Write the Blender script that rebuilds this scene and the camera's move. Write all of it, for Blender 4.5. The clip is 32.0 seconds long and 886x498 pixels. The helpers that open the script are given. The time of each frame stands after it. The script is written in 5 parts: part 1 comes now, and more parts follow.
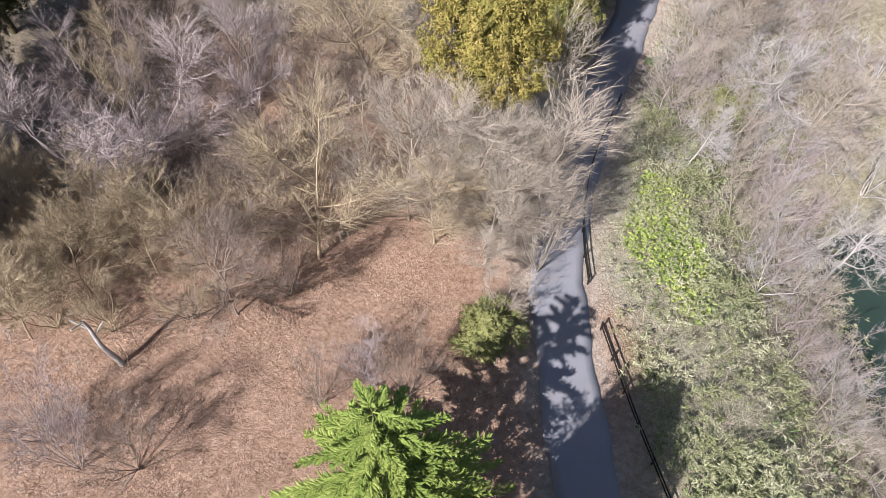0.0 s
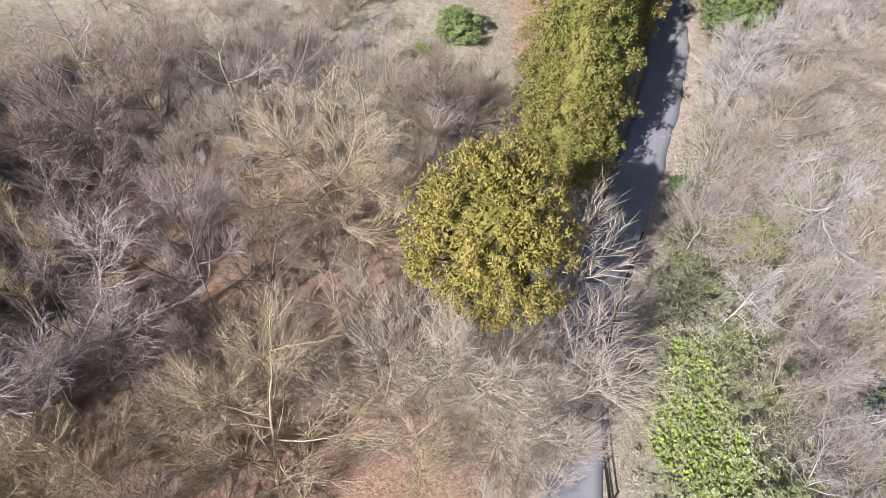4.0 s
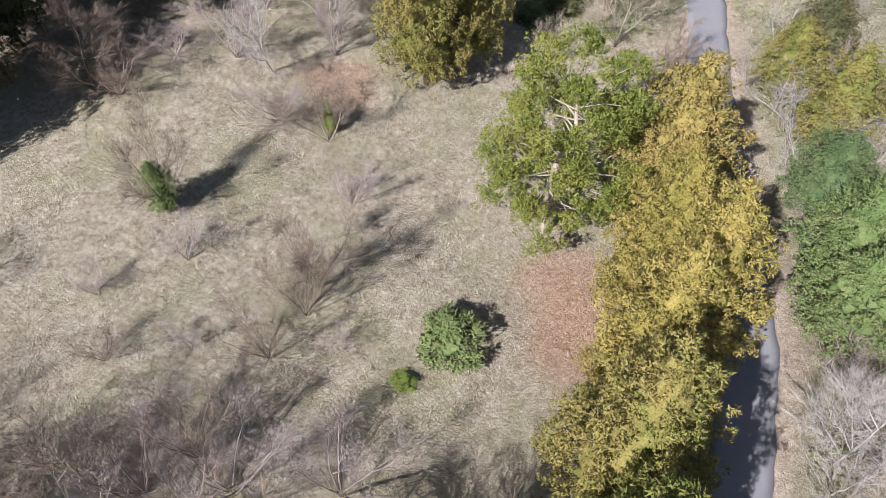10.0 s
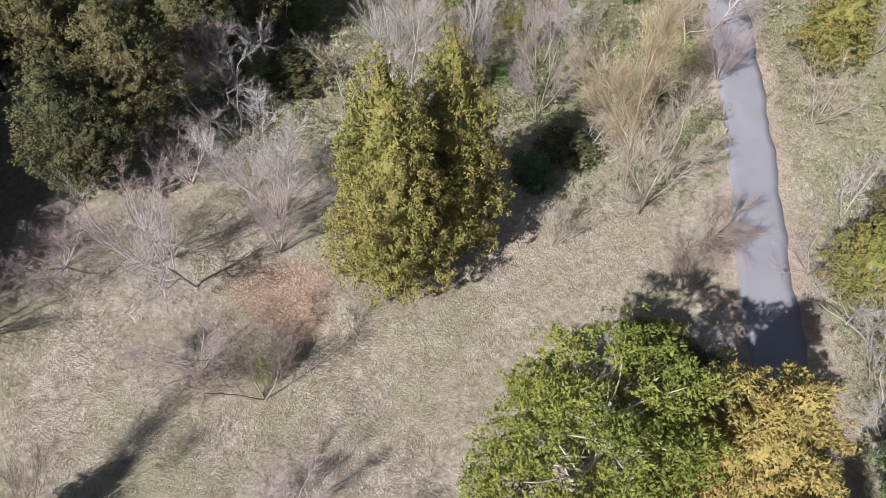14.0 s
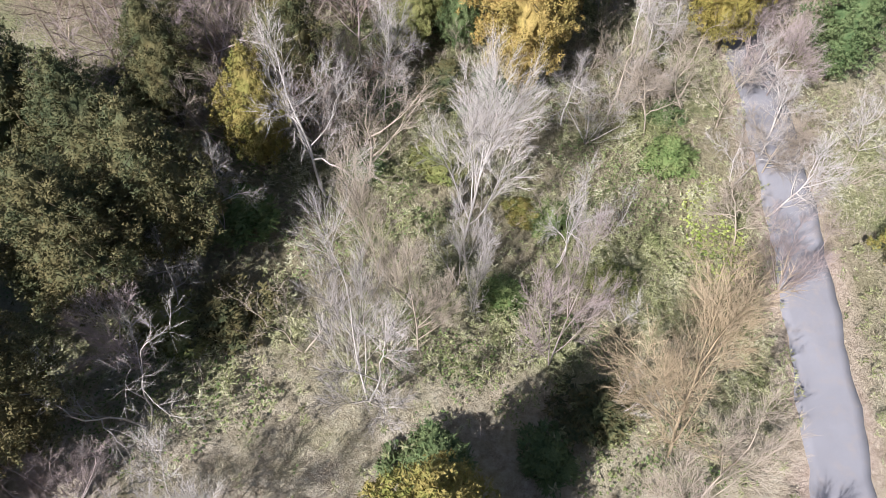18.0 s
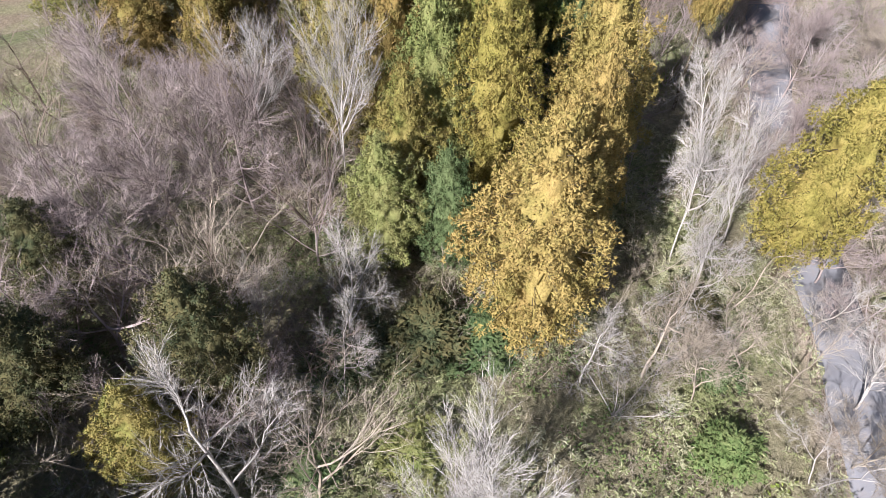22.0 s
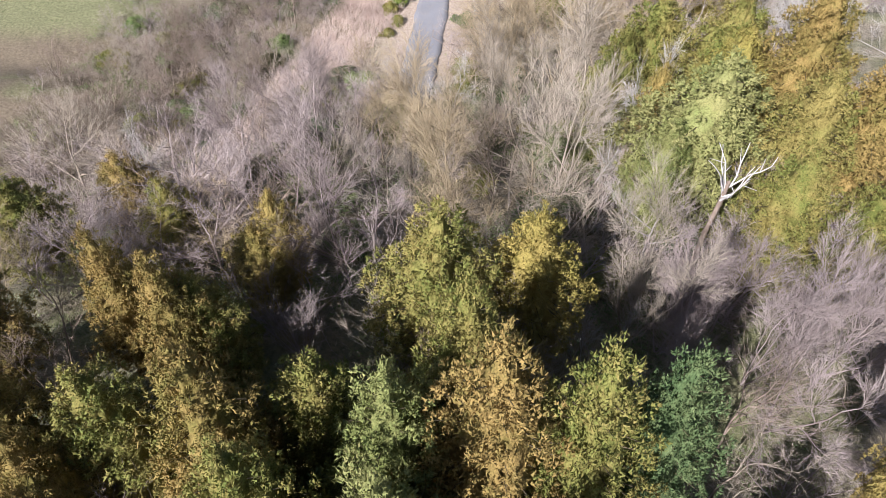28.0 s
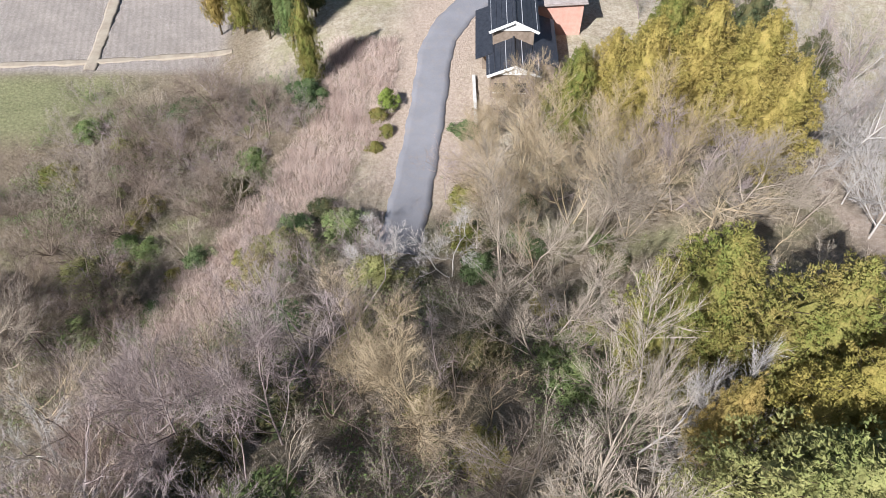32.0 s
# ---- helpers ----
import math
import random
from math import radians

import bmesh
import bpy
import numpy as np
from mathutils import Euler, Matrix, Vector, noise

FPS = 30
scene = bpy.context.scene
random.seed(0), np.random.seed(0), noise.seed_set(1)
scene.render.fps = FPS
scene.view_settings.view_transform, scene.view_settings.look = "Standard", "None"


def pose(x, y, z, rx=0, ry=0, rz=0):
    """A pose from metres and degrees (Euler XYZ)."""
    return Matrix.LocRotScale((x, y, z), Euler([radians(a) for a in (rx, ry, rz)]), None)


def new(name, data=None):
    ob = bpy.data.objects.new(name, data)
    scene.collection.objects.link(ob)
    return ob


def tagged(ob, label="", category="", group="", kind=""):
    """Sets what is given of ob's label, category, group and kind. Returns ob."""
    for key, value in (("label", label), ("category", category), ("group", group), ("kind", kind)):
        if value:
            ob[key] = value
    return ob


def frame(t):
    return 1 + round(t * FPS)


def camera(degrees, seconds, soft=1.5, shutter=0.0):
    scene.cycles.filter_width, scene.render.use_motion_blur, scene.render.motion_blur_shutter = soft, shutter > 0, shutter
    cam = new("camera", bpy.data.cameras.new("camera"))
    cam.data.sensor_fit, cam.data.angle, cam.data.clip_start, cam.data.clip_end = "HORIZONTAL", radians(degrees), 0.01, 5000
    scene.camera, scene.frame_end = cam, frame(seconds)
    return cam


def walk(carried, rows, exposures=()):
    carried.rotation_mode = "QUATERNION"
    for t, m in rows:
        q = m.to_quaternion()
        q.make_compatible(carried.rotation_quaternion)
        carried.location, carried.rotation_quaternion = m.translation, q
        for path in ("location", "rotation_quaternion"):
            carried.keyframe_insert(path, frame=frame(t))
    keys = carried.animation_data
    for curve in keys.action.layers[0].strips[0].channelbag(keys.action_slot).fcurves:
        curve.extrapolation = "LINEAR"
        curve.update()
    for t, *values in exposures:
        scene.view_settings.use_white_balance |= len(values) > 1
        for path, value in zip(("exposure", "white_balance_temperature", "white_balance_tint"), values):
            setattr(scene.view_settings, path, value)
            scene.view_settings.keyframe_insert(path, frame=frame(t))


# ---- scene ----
cam = camera(64.2, 32.0, soft=0.8)
# seconds, place in metres, turn in degrees
PATH = [
    (0.0, -0.00, -5.78, 36.12, 37.88, 0.05, 0.09),
    (1.0, 0.00, -3.28, 36.27, 37.86, 0.03, -0.07),
    (2.0, 0.07, -0.19, 36.38, 37.81, 0.00, -0.16),
    (3.0, 0.21, 3.50, 36.44, 37.70, -0.04, -0.18),
    (4.0, 0.41, 7.55, 36.48, 37.63, -0.11, -0.09),
    (5.0, 0.61, 11.88, 36.53, 37.67, -0.21, 0.10),
    (6.0, 0.74, 16.44, 36.60, 37.78, -0.26, 0.20),
    (7.0, 0.82, 21.17, 36.66, 37.93, -0.23, 0.24),
    (8.0, 1.01, 25.93, 36.69, 38.09, -0.11, 0.24),
    (9.0, 1.32, 30.62, 36.66, 38.15, 0.10, 0.16),
    (10.0, 1.55, 35.34, 36.57, 38.16, 0.23, 0.28),
    (11.0, 1.80, 40.08, 36.49, 38.26, 0.27, 0.31),
    (12.0, 2.03, 44.79, 36.38, 38.23, 0.28, 0.12),
    (13.0, 2.31, 49.71, 36.23, 37.98, 0.19, -0.01),
    (14.0, 2.51, 54.65, 36.16, 37.77, 0.11, -0.11),
    (15.0, 2.67, 59.34, 36.16, 37.89, 0.09, -0.20),
    (16.0, 2.88, 64.05, 36.17, 38.08, 0.10, -0.28),
    (17.0, 3.08, 68.91, 36.18, 38.26, 0.08, -0.18),
    (18.0, 3.36, 73.85, 36.23, 38.38, 0.09, -0.19),
    (19.0, 3.64, 78.65, 36.34, 38.46, 0.07, -0.23),
    (20.0, 3.89, 83.58, 36.49, 38.63, -0.04, -0.13),
    (21.0, 4.16, 88.64, 36.56, 38.66, -0.14, -0.01),
    (22.0, 4.38, 93.92, 36.57, 38.56, -0.12, 0.06),
    (23.0, 4.63, 99.35, 36.56, 38.39, -0.08, 0.19),
    (24.0, 4.82, 104.80, 36.55, 38.17, 0.01, 0.18),
    (25.0, 4.99, 110.22, 36.54, 37.96, 0.08, 0.11),
    (26.0, 5.14, 115.55, 36.54, 37.83, 0.10, 0.08),
    (27.0, 5.28, 120.72, 36.49, 37.84, 0.09, -0.00),
    (28.0, 5.35, 125.90, 36.36, 38.06, -0.03, -0.02),
    (29.0, 5.38, 131.06, 36.19, 38.37, -0.23, 0.05),
    (30.0, 5.43, 136.26, 36.08, 38.59, -0.33, 0.10),
    (31.0, 5.51, 141.44, 36.04, 38.67, -0.21, -0.04),
    (32.0, 5.60, 146.41, 36.05, 38.80, 0.02, -0.30),
]
walk(cam, [(t, pose(x, y, z, rx, ry, rz)) for t, x, y, z, rx, ry, rz in PATH], exposures=[(0.0, 1.06, 6050, 15), (7.0, 1.02, 6050, 14), (10.0, 0.92, 6050, 14), (13.0, 0.82, 6050, 14), (17.0, 1.08, 6100, 15), (20.0, 1.14, 6100, 15), (24.0, 1.2, 6050, 14), (28.0, 1.06, 6050, 14), (32.0, 0.92, 6050, 11)])

# ---- light: clear late-winter midday, sun behind the camera and to its left ----
SUN_EL, SUN_DIR = radians(41), Vector((0.60, 0.80, 0))      # the way the shadows fall
world = bpy.data.worlds.new("sky")
scene.world = world
world.use_nodes = True
wn = world.node_tree
sky = wn.nodes.new("ShaderNodeTexSky")
sky.sky_type, sky.sun_disc = "NISHITA", False
sky.sun_elevation, sky.sun_rotation = SUN_EL, math.atan2(-SUN_DIR.x, -SUN_DIR.y)
wn.nodes["Background"].inputs["Strength"].default_value = 0.05
wn.links.new(sky.outputs[0], wn.nodes["Background"].inputs["Color"])
sun_data = bpy.data.lights.new("sun", "SUN")
sun_data.energy, sun_data.angle, sun_data.color = 5.0, radians(0.55), (1.0, 0.975, 0.94)
sun_aim = Vector((SUN_DIR.x * math.cos(SUN_EL), SUN_DIR.y * math.cos(SUN_EL), -math.sin(SUN_EL)))
sun = new("sun", sun_data)
sun.rotation_mode, sun.rotation_quaternion = "QUATERNION", sun_aim.to_track_quat("-Z", "Y")
sun.location = (-30, -40, 80)

RNG = np.random.default_rng(7)


# ---- materials ----
def node_mat(name, rough=0.9):
    m = bpy.data.materials.new(name)
    m.use_nodes = True
    b = m.node_tree.nodes["Principled BSDF"]
    b.inputs["Roughness"].default_value = rough
    b.inputs["Specular IOR Level"].default_value = 0.2
    return m, m.node_tree, b


def noise_node(nt, scale, detail=4.0, coord="Object", rough=0.6):
    tc = nt.nodes.new("ShaderNodeTexCoord")
    n = nt.nodes.new("ShaderNodeTexNoise")
    n.inputs["Scale"].default_value, n.inputs["Detail"].default_value = scale, detail
    n.inputs["Roughness"].default_value = rough
    nt.links.new(tc.outputs[coord], n.inputs["Vector"])
    return n.outputs["Fac"]


def ramp(nt, fac, stops):
    r = nt.nodes.new("ShaderNodeValToRGB")
    e = r.color_ramp.elements
    while len(e) < len(stops):
        e.new(0.5)
    for k, (p, c) in zip(e, stops):
        k.position, k.color = p, (*c, 1)
    nt.links.new(fac, r.inputs[0])
    return r.outputs[0]


def mix(nt, fac, a, b, mode="MIX"):
    n = nt.nodes.new("ShaderNodeMix")
    n.data_type, n.blend_type = "RGBA", mode
    for v, s in ((fac, 0), (a, 6), (b, 7)):
        if isinstance(v, bpy.types.NodeSocket):
            nt.links.new(v, n.inputs[s])
        else:
            n.inputs[s].default_value = v if s == 0 else (*v, 1)
    return n.outputs[2]


def bump(nt, b, height, strength, distance):
    n = nt.nodes.new("ShaderNodeBump")
    n.inputs["Strength"].default_value, n.inputs["Distance"].default_value = strength, distance
    nt.links.new(height, n.inputs["Height"])
    nt.links.new(n.outputs[0], b.inputs["Normal"])


def zone(nt, name):
    a = nt.nodes.new("ShaderNodeAttribute")
    a.attribute_name = name
    return a.outputs["Fac"]


def leaf_mat(name, low, mid, high, scale=0.45, glow=0.18):
    """Foliage: colour drifts over the crown and from leaf to leaf; some light passes through."""
    m, nt, b = node_mat(name, 0.75)
    geo = nt.nodes.new("ShaderNodeNewGeometry")
    obj = nt.nodes.new("ShaderNodeObjectInfo")
    add = nt.nodes.new("ShaderNodeMath")
    add.operation = "MULTIPLY_ADD"
    nt.links.new(geo.outputs["Random Per Island"], add.inputs[0])
    add.inputs[1].default_value = 0.16
    nt.links.new(noise_node(nt, scale, 4.5, rough=0.68), add.inputs[2])
    add2 = nt.nodes.new("ShaderNodeMath")
    add2.operation = "MULTIPLY_ADD"
    nt.links.new(obj.outputs["Random"], add2.inputs[0])
    add2.inputs[1].default_value = 0.16
    nt.links.new(add.outputs[0], add2.inputs[2])
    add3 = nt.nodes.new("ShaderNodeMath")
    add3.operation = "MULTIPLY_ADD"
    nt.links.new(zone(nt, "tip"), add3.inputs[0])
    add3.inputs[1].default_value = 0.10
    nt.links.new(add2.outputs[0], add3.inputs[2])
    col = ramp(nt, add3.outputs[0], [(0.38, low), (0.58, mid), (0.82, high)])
    speck = ramp(nt, noise_node(nt, 13, 4, rough=0.75), [(0.36, (0.46, 0.47, 0.43)), (0.56, (1.0, 1.0, 1.0))])
    col = mix(nt, 1.0, col, speck, "MULTIPLY")
    bump(nt, b, noise_node(nt, 17, 4, rough=0.7), 0.5, 0.06)
    nt.links.new(col, b.inputs["Base Color"])
    tr = nt.nodes.new("ShaderNodeBsdfTranslucent")
    nt.links.new(col, tr.inputs["Color"])
    ms = nt.nodes.new("ShaderNodeMixShader")
    ms.inputs[0].default_value = glow
    nt.links.new(b.outputs[0], ms.inputs[1])
    nt.links.new(tr.outputs[0], ms.inputs[2])
    nt.links.new(ms.outputs[0], nt.nodes["Material Output"].inputs["Surface"])
    return m


def bark_mat(name, dark, light, scale=2.2):
    m, nt, b = node_mat(name, 0.92)
    geo = nt.nodes.new("ShaderNodeNewGeometry")
    obj = nt.nodes.new("ShaderNodeObjectInfo")
    add = nt.nodes.new("ShaderNodeMath")
    add.operation = "MULTIPLY_ADD"
    nt.links.new(geo.outputs["Random Per Island"], add.inputs[0])
    add.inputs[1].default_value = 0.3
    nt.links.new(noise_node(nt, scale, 5), add.inputs[2])
    add2 = nt.nodes.new("ShaderNodeMath")
    add2.operation = "MULTIPLY_ADD"
    nt.links.new(obj.outputs["Random"], add2.inputs[0])
    add2.inputs[1].default_value = 0.25
    nt.links.new(add.outputs[0], add2.inputs[2])
    nt.links.new(ramp(nt, add2.outputs[0], [(0.4, dark), (1.0, light)]), b.inputs["Base Color"])
    return m


def plain_mat(name, a, b_, scale=3.0, rough=0.8, metal=0.0, relief=0.0):
    m, nt, b = node_mat(name, rough)
    b.inputs["Metallic"].default_value = metal
    f = noise_node(nt, scale, 6)
    nt.links.new(ramp(nt, f, [(0.3, a), (0.72, b_)]), b.inputs["Base Color"])
    if relief:
        bump(nt, b, noise_node(nt, scale * 9, 4), 0.6, relief)
    return m


FOLIAGE = {
    "yellow": leaf_mat("yellow_cedar_foliage", (0.155, 0.145, 0.034), (0.298, 0.254, 0.064), (0.425, 0.325, 0.100)),
    "orange": leaf_mat("orange_cedar_foliage", (0.200, 0.178, 0.052), (0.350, 0.278, 0.086), (0.450, 0.318, 0.112)),
    "olive": leaf_mat("olive_cedar_foliage", (0.110, 0.142, 0.033), (0.208, 0.222, 0.055), (0.320, 0.255, 0.082)),
    "dark": leaf_mat("dark_cedar_foliage", (0.041, 0.059, 0.029), (0.089, 0.104, 0.048), (0.178, 0.149, 0.065)),
    "fresh": leaf_mat("fresh_olive_foliage", (0.130, 0.165, 0.045), (0.235, 0.260, 0.085), (0.330, 0.310, 0.120)),
    "rust": leaf_mat("rusty_cedar_foliage", (0.120, 0.120, 0.030), (0.230, 0.192, 0.055), (0.360, 0.245, 0.085)),
    "green": leaf_mat("green_broadleaf_foliage", (0.083, 0.137, 0.041), (0.155, 0.220, 0.073), (0.249, 0.285, 0.111)),
    "deep": leaf_mat("deep_green_foliage", (0.053, 0.092, 0.038), (0.101, 0.155, 0.061), (0.178, 0.219, 0.092)),
    "pine": leaf_mat("pine_foliage", (0.092, 0.128, 0.022), (0.182, 0.212, 0.042), (0.285, 0.285, 0.064)),
    "fir": leaf_mat("fir_foliage", (0.106, 0.158, 0.028), (0.201, 0.264, 0.052), (0.317, 0.370, 0.087)),
}
BARK = [
    bark_mat("grey_tan_bark", (0.180, 0.145, 0.108), (0.43, 0.36, 0.285)),
    bark_mat("pink_grey_bark", (0.175, 0.135, 0.122), (0.400, 0.325, 0.305)),
    bark_mat("olive_tan_bark", (0.205, 0.155, 0.090), (0.44, 0.345, 0.225)),
    bark_mat("pale_grey_bark", (0.22, 0.195, 0.178), (0.50, 0.455, 0.415)),
    bark_mat("brown_bark", (0.115, 0.085, 0.066), (0.275, 0.210, 0.165)),
]
TRUNK_BARK = bark_mat("cedar_bark", (0.04, 0.032, 0.02), (0.11, 0.085, 0.05))

asphalt, nt_, b_ = node_mat("asphalt", 0.85)
f_ = mix(nt_, noise_node(nt_, 0.35, 6), (0.16, 0.155, 0.165), (0.25, 0.245, 0.26))
g_ = mix(nt_, ramp(nt_, noise_node(nt_, 1.1, 8, rough=0.75), [(0.50, (0, 0, 0)), (0.80, (0.7, 0.7, 0.7))]), f_, (0.27, 0.225, 0.19))
nt_.links.new(mix(nt_, 0.35, g_, noise_node(nt_, 40, 2), "OVERLAY"), b_.inputs["Base Color"])
bump(nt_, b_, noise_node(nt_, 60, 3), 0.35, 0.01)
dark_steel = plain_mat("dark_brown_steel", (0.012, 0.010, 0.009), (0.035, 0.028, 0.022), 6, 0.5, 0.3)
white_paint = plain_mat("white_painted_board", (0.68, 0.66, 0.62), (0.82, 0.80, 0.77), 2, 0.6)
roof_tile = plain_mat("dark_glazed_roof_tile", (0.018, 0.02, 0.026), (0.045, 0.048, 0.058), 2.5, 0.35, relief=0.01)
roof_seam = plain_mat("pale_roof_seam", (0.32, 0.32, 0.34), (0.45, 0.45, 0.46), 2.5, 0.6)
pink_wall = plain_mat("salmon_plaster", (0.50, 0.27, 0.21), (0.60, 0.35, 0.28), 1.5, 0.8)
tin_roof = plain_mat("rusty_tin_roof", (0.26, 0.22, 0.20), (0.42, 0.36, 0.33), 1.5, 0.6)
house_wall = plain_mat("weathered_board_wall", (0.16, 0.12, 0.09), (0.28, 0.22, 0.17), 2.0, 0.85)
concrete = plain_mat("pale_concrete", (0.42, 0.40, 0.37), (0.56, 0.54, 0.50), 1.2, 0.9, relief=0.01)
glass_dark = plain_mat("dark_window_glass", (0.02, 0.025, 0.03), (0.04, 0.045, 0.05), 1.0, 0.08)
water_mat, nt_, b_ = node_mat("pond_water", 0.08)
nt_.links.new(mix(nt_, noise_node(nt_, 0.12, 4), (0.016, 0.030, 0.024), (0.035, 0.050, 0.038)), b_.inputs["Base Color"])
bump(nt_, b_, noise_node(nt_, 1.4, 4), 0.12, 0.05)
dry_blade = leaf_mat("dry_grass_blade", (0.34, 0.27, 0.17), (0.50, 0.42, 0.29), (0.62, 0.55, 0.42), 0.12, 0.2)
litter_leaf = leaf_mat("fallen_leaf", (0.22, 0.12, 0.07), (0.42, 0.26, 0.16), (0.56, 0.40, 0.28), 0.2, 0.1)
sasa_leaf = leaf_mat("bamboo_grass_leaf", (0.15, 0.18, 0.06), (0.36, 0.36, 0.18), (0.64, 0.60, 0.42), 0.25, 0.25)
ivy_leaf = leaf_mat("bright_green_creeper", (0.13, 0.19, 0.03), (0.28, 0.36, 0.07), (0.48, 0.52, 0.16), 0.3, 0.25)
brush_twig = bark_mat("brush_twig", (0.20, 0.155, 0.12), (0.50, 0.42, 0.34), 0.3)

# the ground: dry grass, leaf litter, green cover and bare floor with shade painted in, by the zones stored on the sheet
soil, nt_, b_ = node_mat("ground_cover", 0.95)

fine = ramp(nt_, noise_node(nt_, 2.6, 8, rough=0.8), [(0.32, (0, 0, 0)), (0.68, (1, 1, 1))])
coarse = noise_node(nt_, 0.22, 6, rough=0.65)
grass_ = mix(nt_, fine, (0.17, 0.13, 0.085), (0.54, 0.46, 0.35))
grass_ = mix(nt_, ramp(nt_, noise_node(nt_, 1.1, 8, rough=0.8), [(0.46, (0, 0, 0)), (0.66, (0.7, 0.7, 0.7))]), grass_, (0.58, 0.51, 0.405))
grass_ = mix(nt_, ramp(nt_, coarse, [(0.47, (0, 0, 0)), (0.62, (0.42, 0.42, 0.42))]), grass_, (0.29, 0.28, 0.14))
litter_ = mix(nt_, fine, (0.21, 0.12, 0.075), (0.56, 0.37, 0.26))
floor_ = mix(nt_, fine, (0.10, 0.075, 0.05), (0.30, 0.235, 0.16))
green_ = mix(nt_, fine, (0.07, 0.095, 0.03), (0.33, 0.33, 0.16))
dirt_ = mix(nt_, fine, (0.30, 0.22, 0.165), (0.58, 0.47, 0.38))
till_ = mix(nt_, fine, (0.24, 0.20, 0.17), (0.42, 0.37, 0.33))
row_ = nt_.nodes.new("ShaderNodeTexWave")
row_.inputs["Scale"].default_value, row_.inputs["Distortion"].default_value, row_.inputs["Detail"].default_value = 0.30, 0.35, 2
turn_ = nt_.nodes.new("ShaderNodeMapping")
turn_.inputs["Rotation"].default_value = (0, 0, radians(-12))
nt_.links.new(nt_.nodes.new("ShaderNodeTexCoord").outputs["Object"], turn_.inputs[0])
nt_.links.new(turn_.outputs[0], row_.inputs["Vector"])
till_ = mix(nt_, ramp(nt_, row_.outputs["Fac"], [(0.0, (0.25, 0.25, 0.25)), (0.6, (0, 0, 0))]), till_, (0.20, 0.165, 0.14))
c_ = mix(nt_, zone(nt_, "painted_shade_floor"), grass_, floor_)
c_ = mix(nt_, zone(nt_, "leaf_litter"), c_, litter_)
c_ = mix(nt_, zone(nt_, "green_cover"), c_, green_)
c_ = mix(nt_, zone(nt_, "bare_dirt"), c_, dirt_)
c_ = mix(nt_, zone(nt_, "tilled"), c_, till_)
nt_.links.new(c_, b_.inputs["Base Color"])
bump(nt_, b_, noise_node(nt_, 5.0, 8, rough=0.8), 1.0, 0.25)


# ---- helpers of this scene ----
def sm(a, b, v):
    t = np.clip((np.asarray(v, float) - a) / (b - a), 0, 1)
    return t * t * (3 - 2 * t)


def ground(x, y):
    """Height of the land: rises to the west, drops to the pond in the south-east and down the hillside in the north."""
    x, y = np.asarray(x, float), np.asarray(y, float)
    z = 0.22 * np.maximum(0, 6 - x) * (1 - 0.4 * sm(14, 30, -x))
    z = np.minimum(z, 7.5)
    z = 0.6 + z * (0.6 + 0.22 * sm(21, 63, y)) + 1.0 * (1 - sm(5, 16, x))
    z = z - 13.6 * sm(13, 35, x) * (1 - sm(28, 57, y))
    z = z + 1.9 * sm(93, 116, y) * sm(-10, 20, x)
    fall = sm(145, 200, y + np.maximum(0, -x - 4) * 0.5) * (1 - 0.5 * sm(15, 30, x) * (1 - sm(192, 212, y)))
    low = -20.4 - 5.0 * sm(5, 28, -x)
    z = z + (low - 2.0) * fall
    return np.where(y > 194, z + (low - z) * sm(194, 208, y), z)


def part(name, data, material, parent=None, label="", at=None, own=False):
    """One mesh object; own: the material belongs to the object and not to the shared mesh."""
    ob = new(name, data)
    if own:
        if not data.materials:
            data.materials.append(None)
        ob.material_slots[0].link = "OBJECT"
        ob.material_slots[0].material = material
    elif material and not data.materials:
        data.materials.append(material)
    if parent:
        ob.parent = parent
    if at is not None:
        ob.location = at
    return tagged(ob, label) if label else ob


def tri_mesh(name, verts, faces, smooth=False):
    verts, faces = np.asarray(verts, np.float32), np.asarray(faces, np.int32)
    n = faces.shape[1]
    me = bpy.data.meshes.new(name)
    me.vertices.add(len(verts))
    me.vertices.foreach_set("co", verts.ravel())
    me.loops.add(faces.size)
    me.loops.foreach_set("vertex_index", faces.ravel())
    me.polygons.add(len(faces))
    me.polygons.foreach_set("loop_start", np.arange(0, faces.size, n, dtype=np.int32))
    me.polygons.foreach_set("use_smooth", np.full(len(faces), smooth))
    me.update(calc_edges=True)
    return me


def bm_mesh(name, bm):
    me = bpy.data.meshes.new(name)
    bm.to_mesh(me)
    bm.free()
    return me


def unit(v):
    return v / np.maximum(np.linalg.norm(v, axis=-1, keepdims=True), 1e-9)


def blades(base, way, length, width, fold=0.25, rng=RNG, face=None):
    """Kite-shaped leaves, two triangles each; face: the way their upper sides look."""
    n = len(base)
    way = unit(way)
    side = unit(np.cross(way, unit(rng.normal(size=(n, 3))) if face is None else -face))
    up = np.cross(side, way)
    length, width = np.broadcast_to(length, n)[:, None], np.broadcast_to(width, n)[:, None]
    mid = base + way * length * 0.5 + up * width * fold
    v = np.stack([base, mid + side * width * 0.5, base + way * length, mid - side * width * 0.5], 1).reshape(-1, 3)
    k = np.arange(n)[:, None] * 4
    f = np.stack([k + [0, 1, 2], k + [0, 2, 3]], 1).reshape(-1, 3)
    return v, f


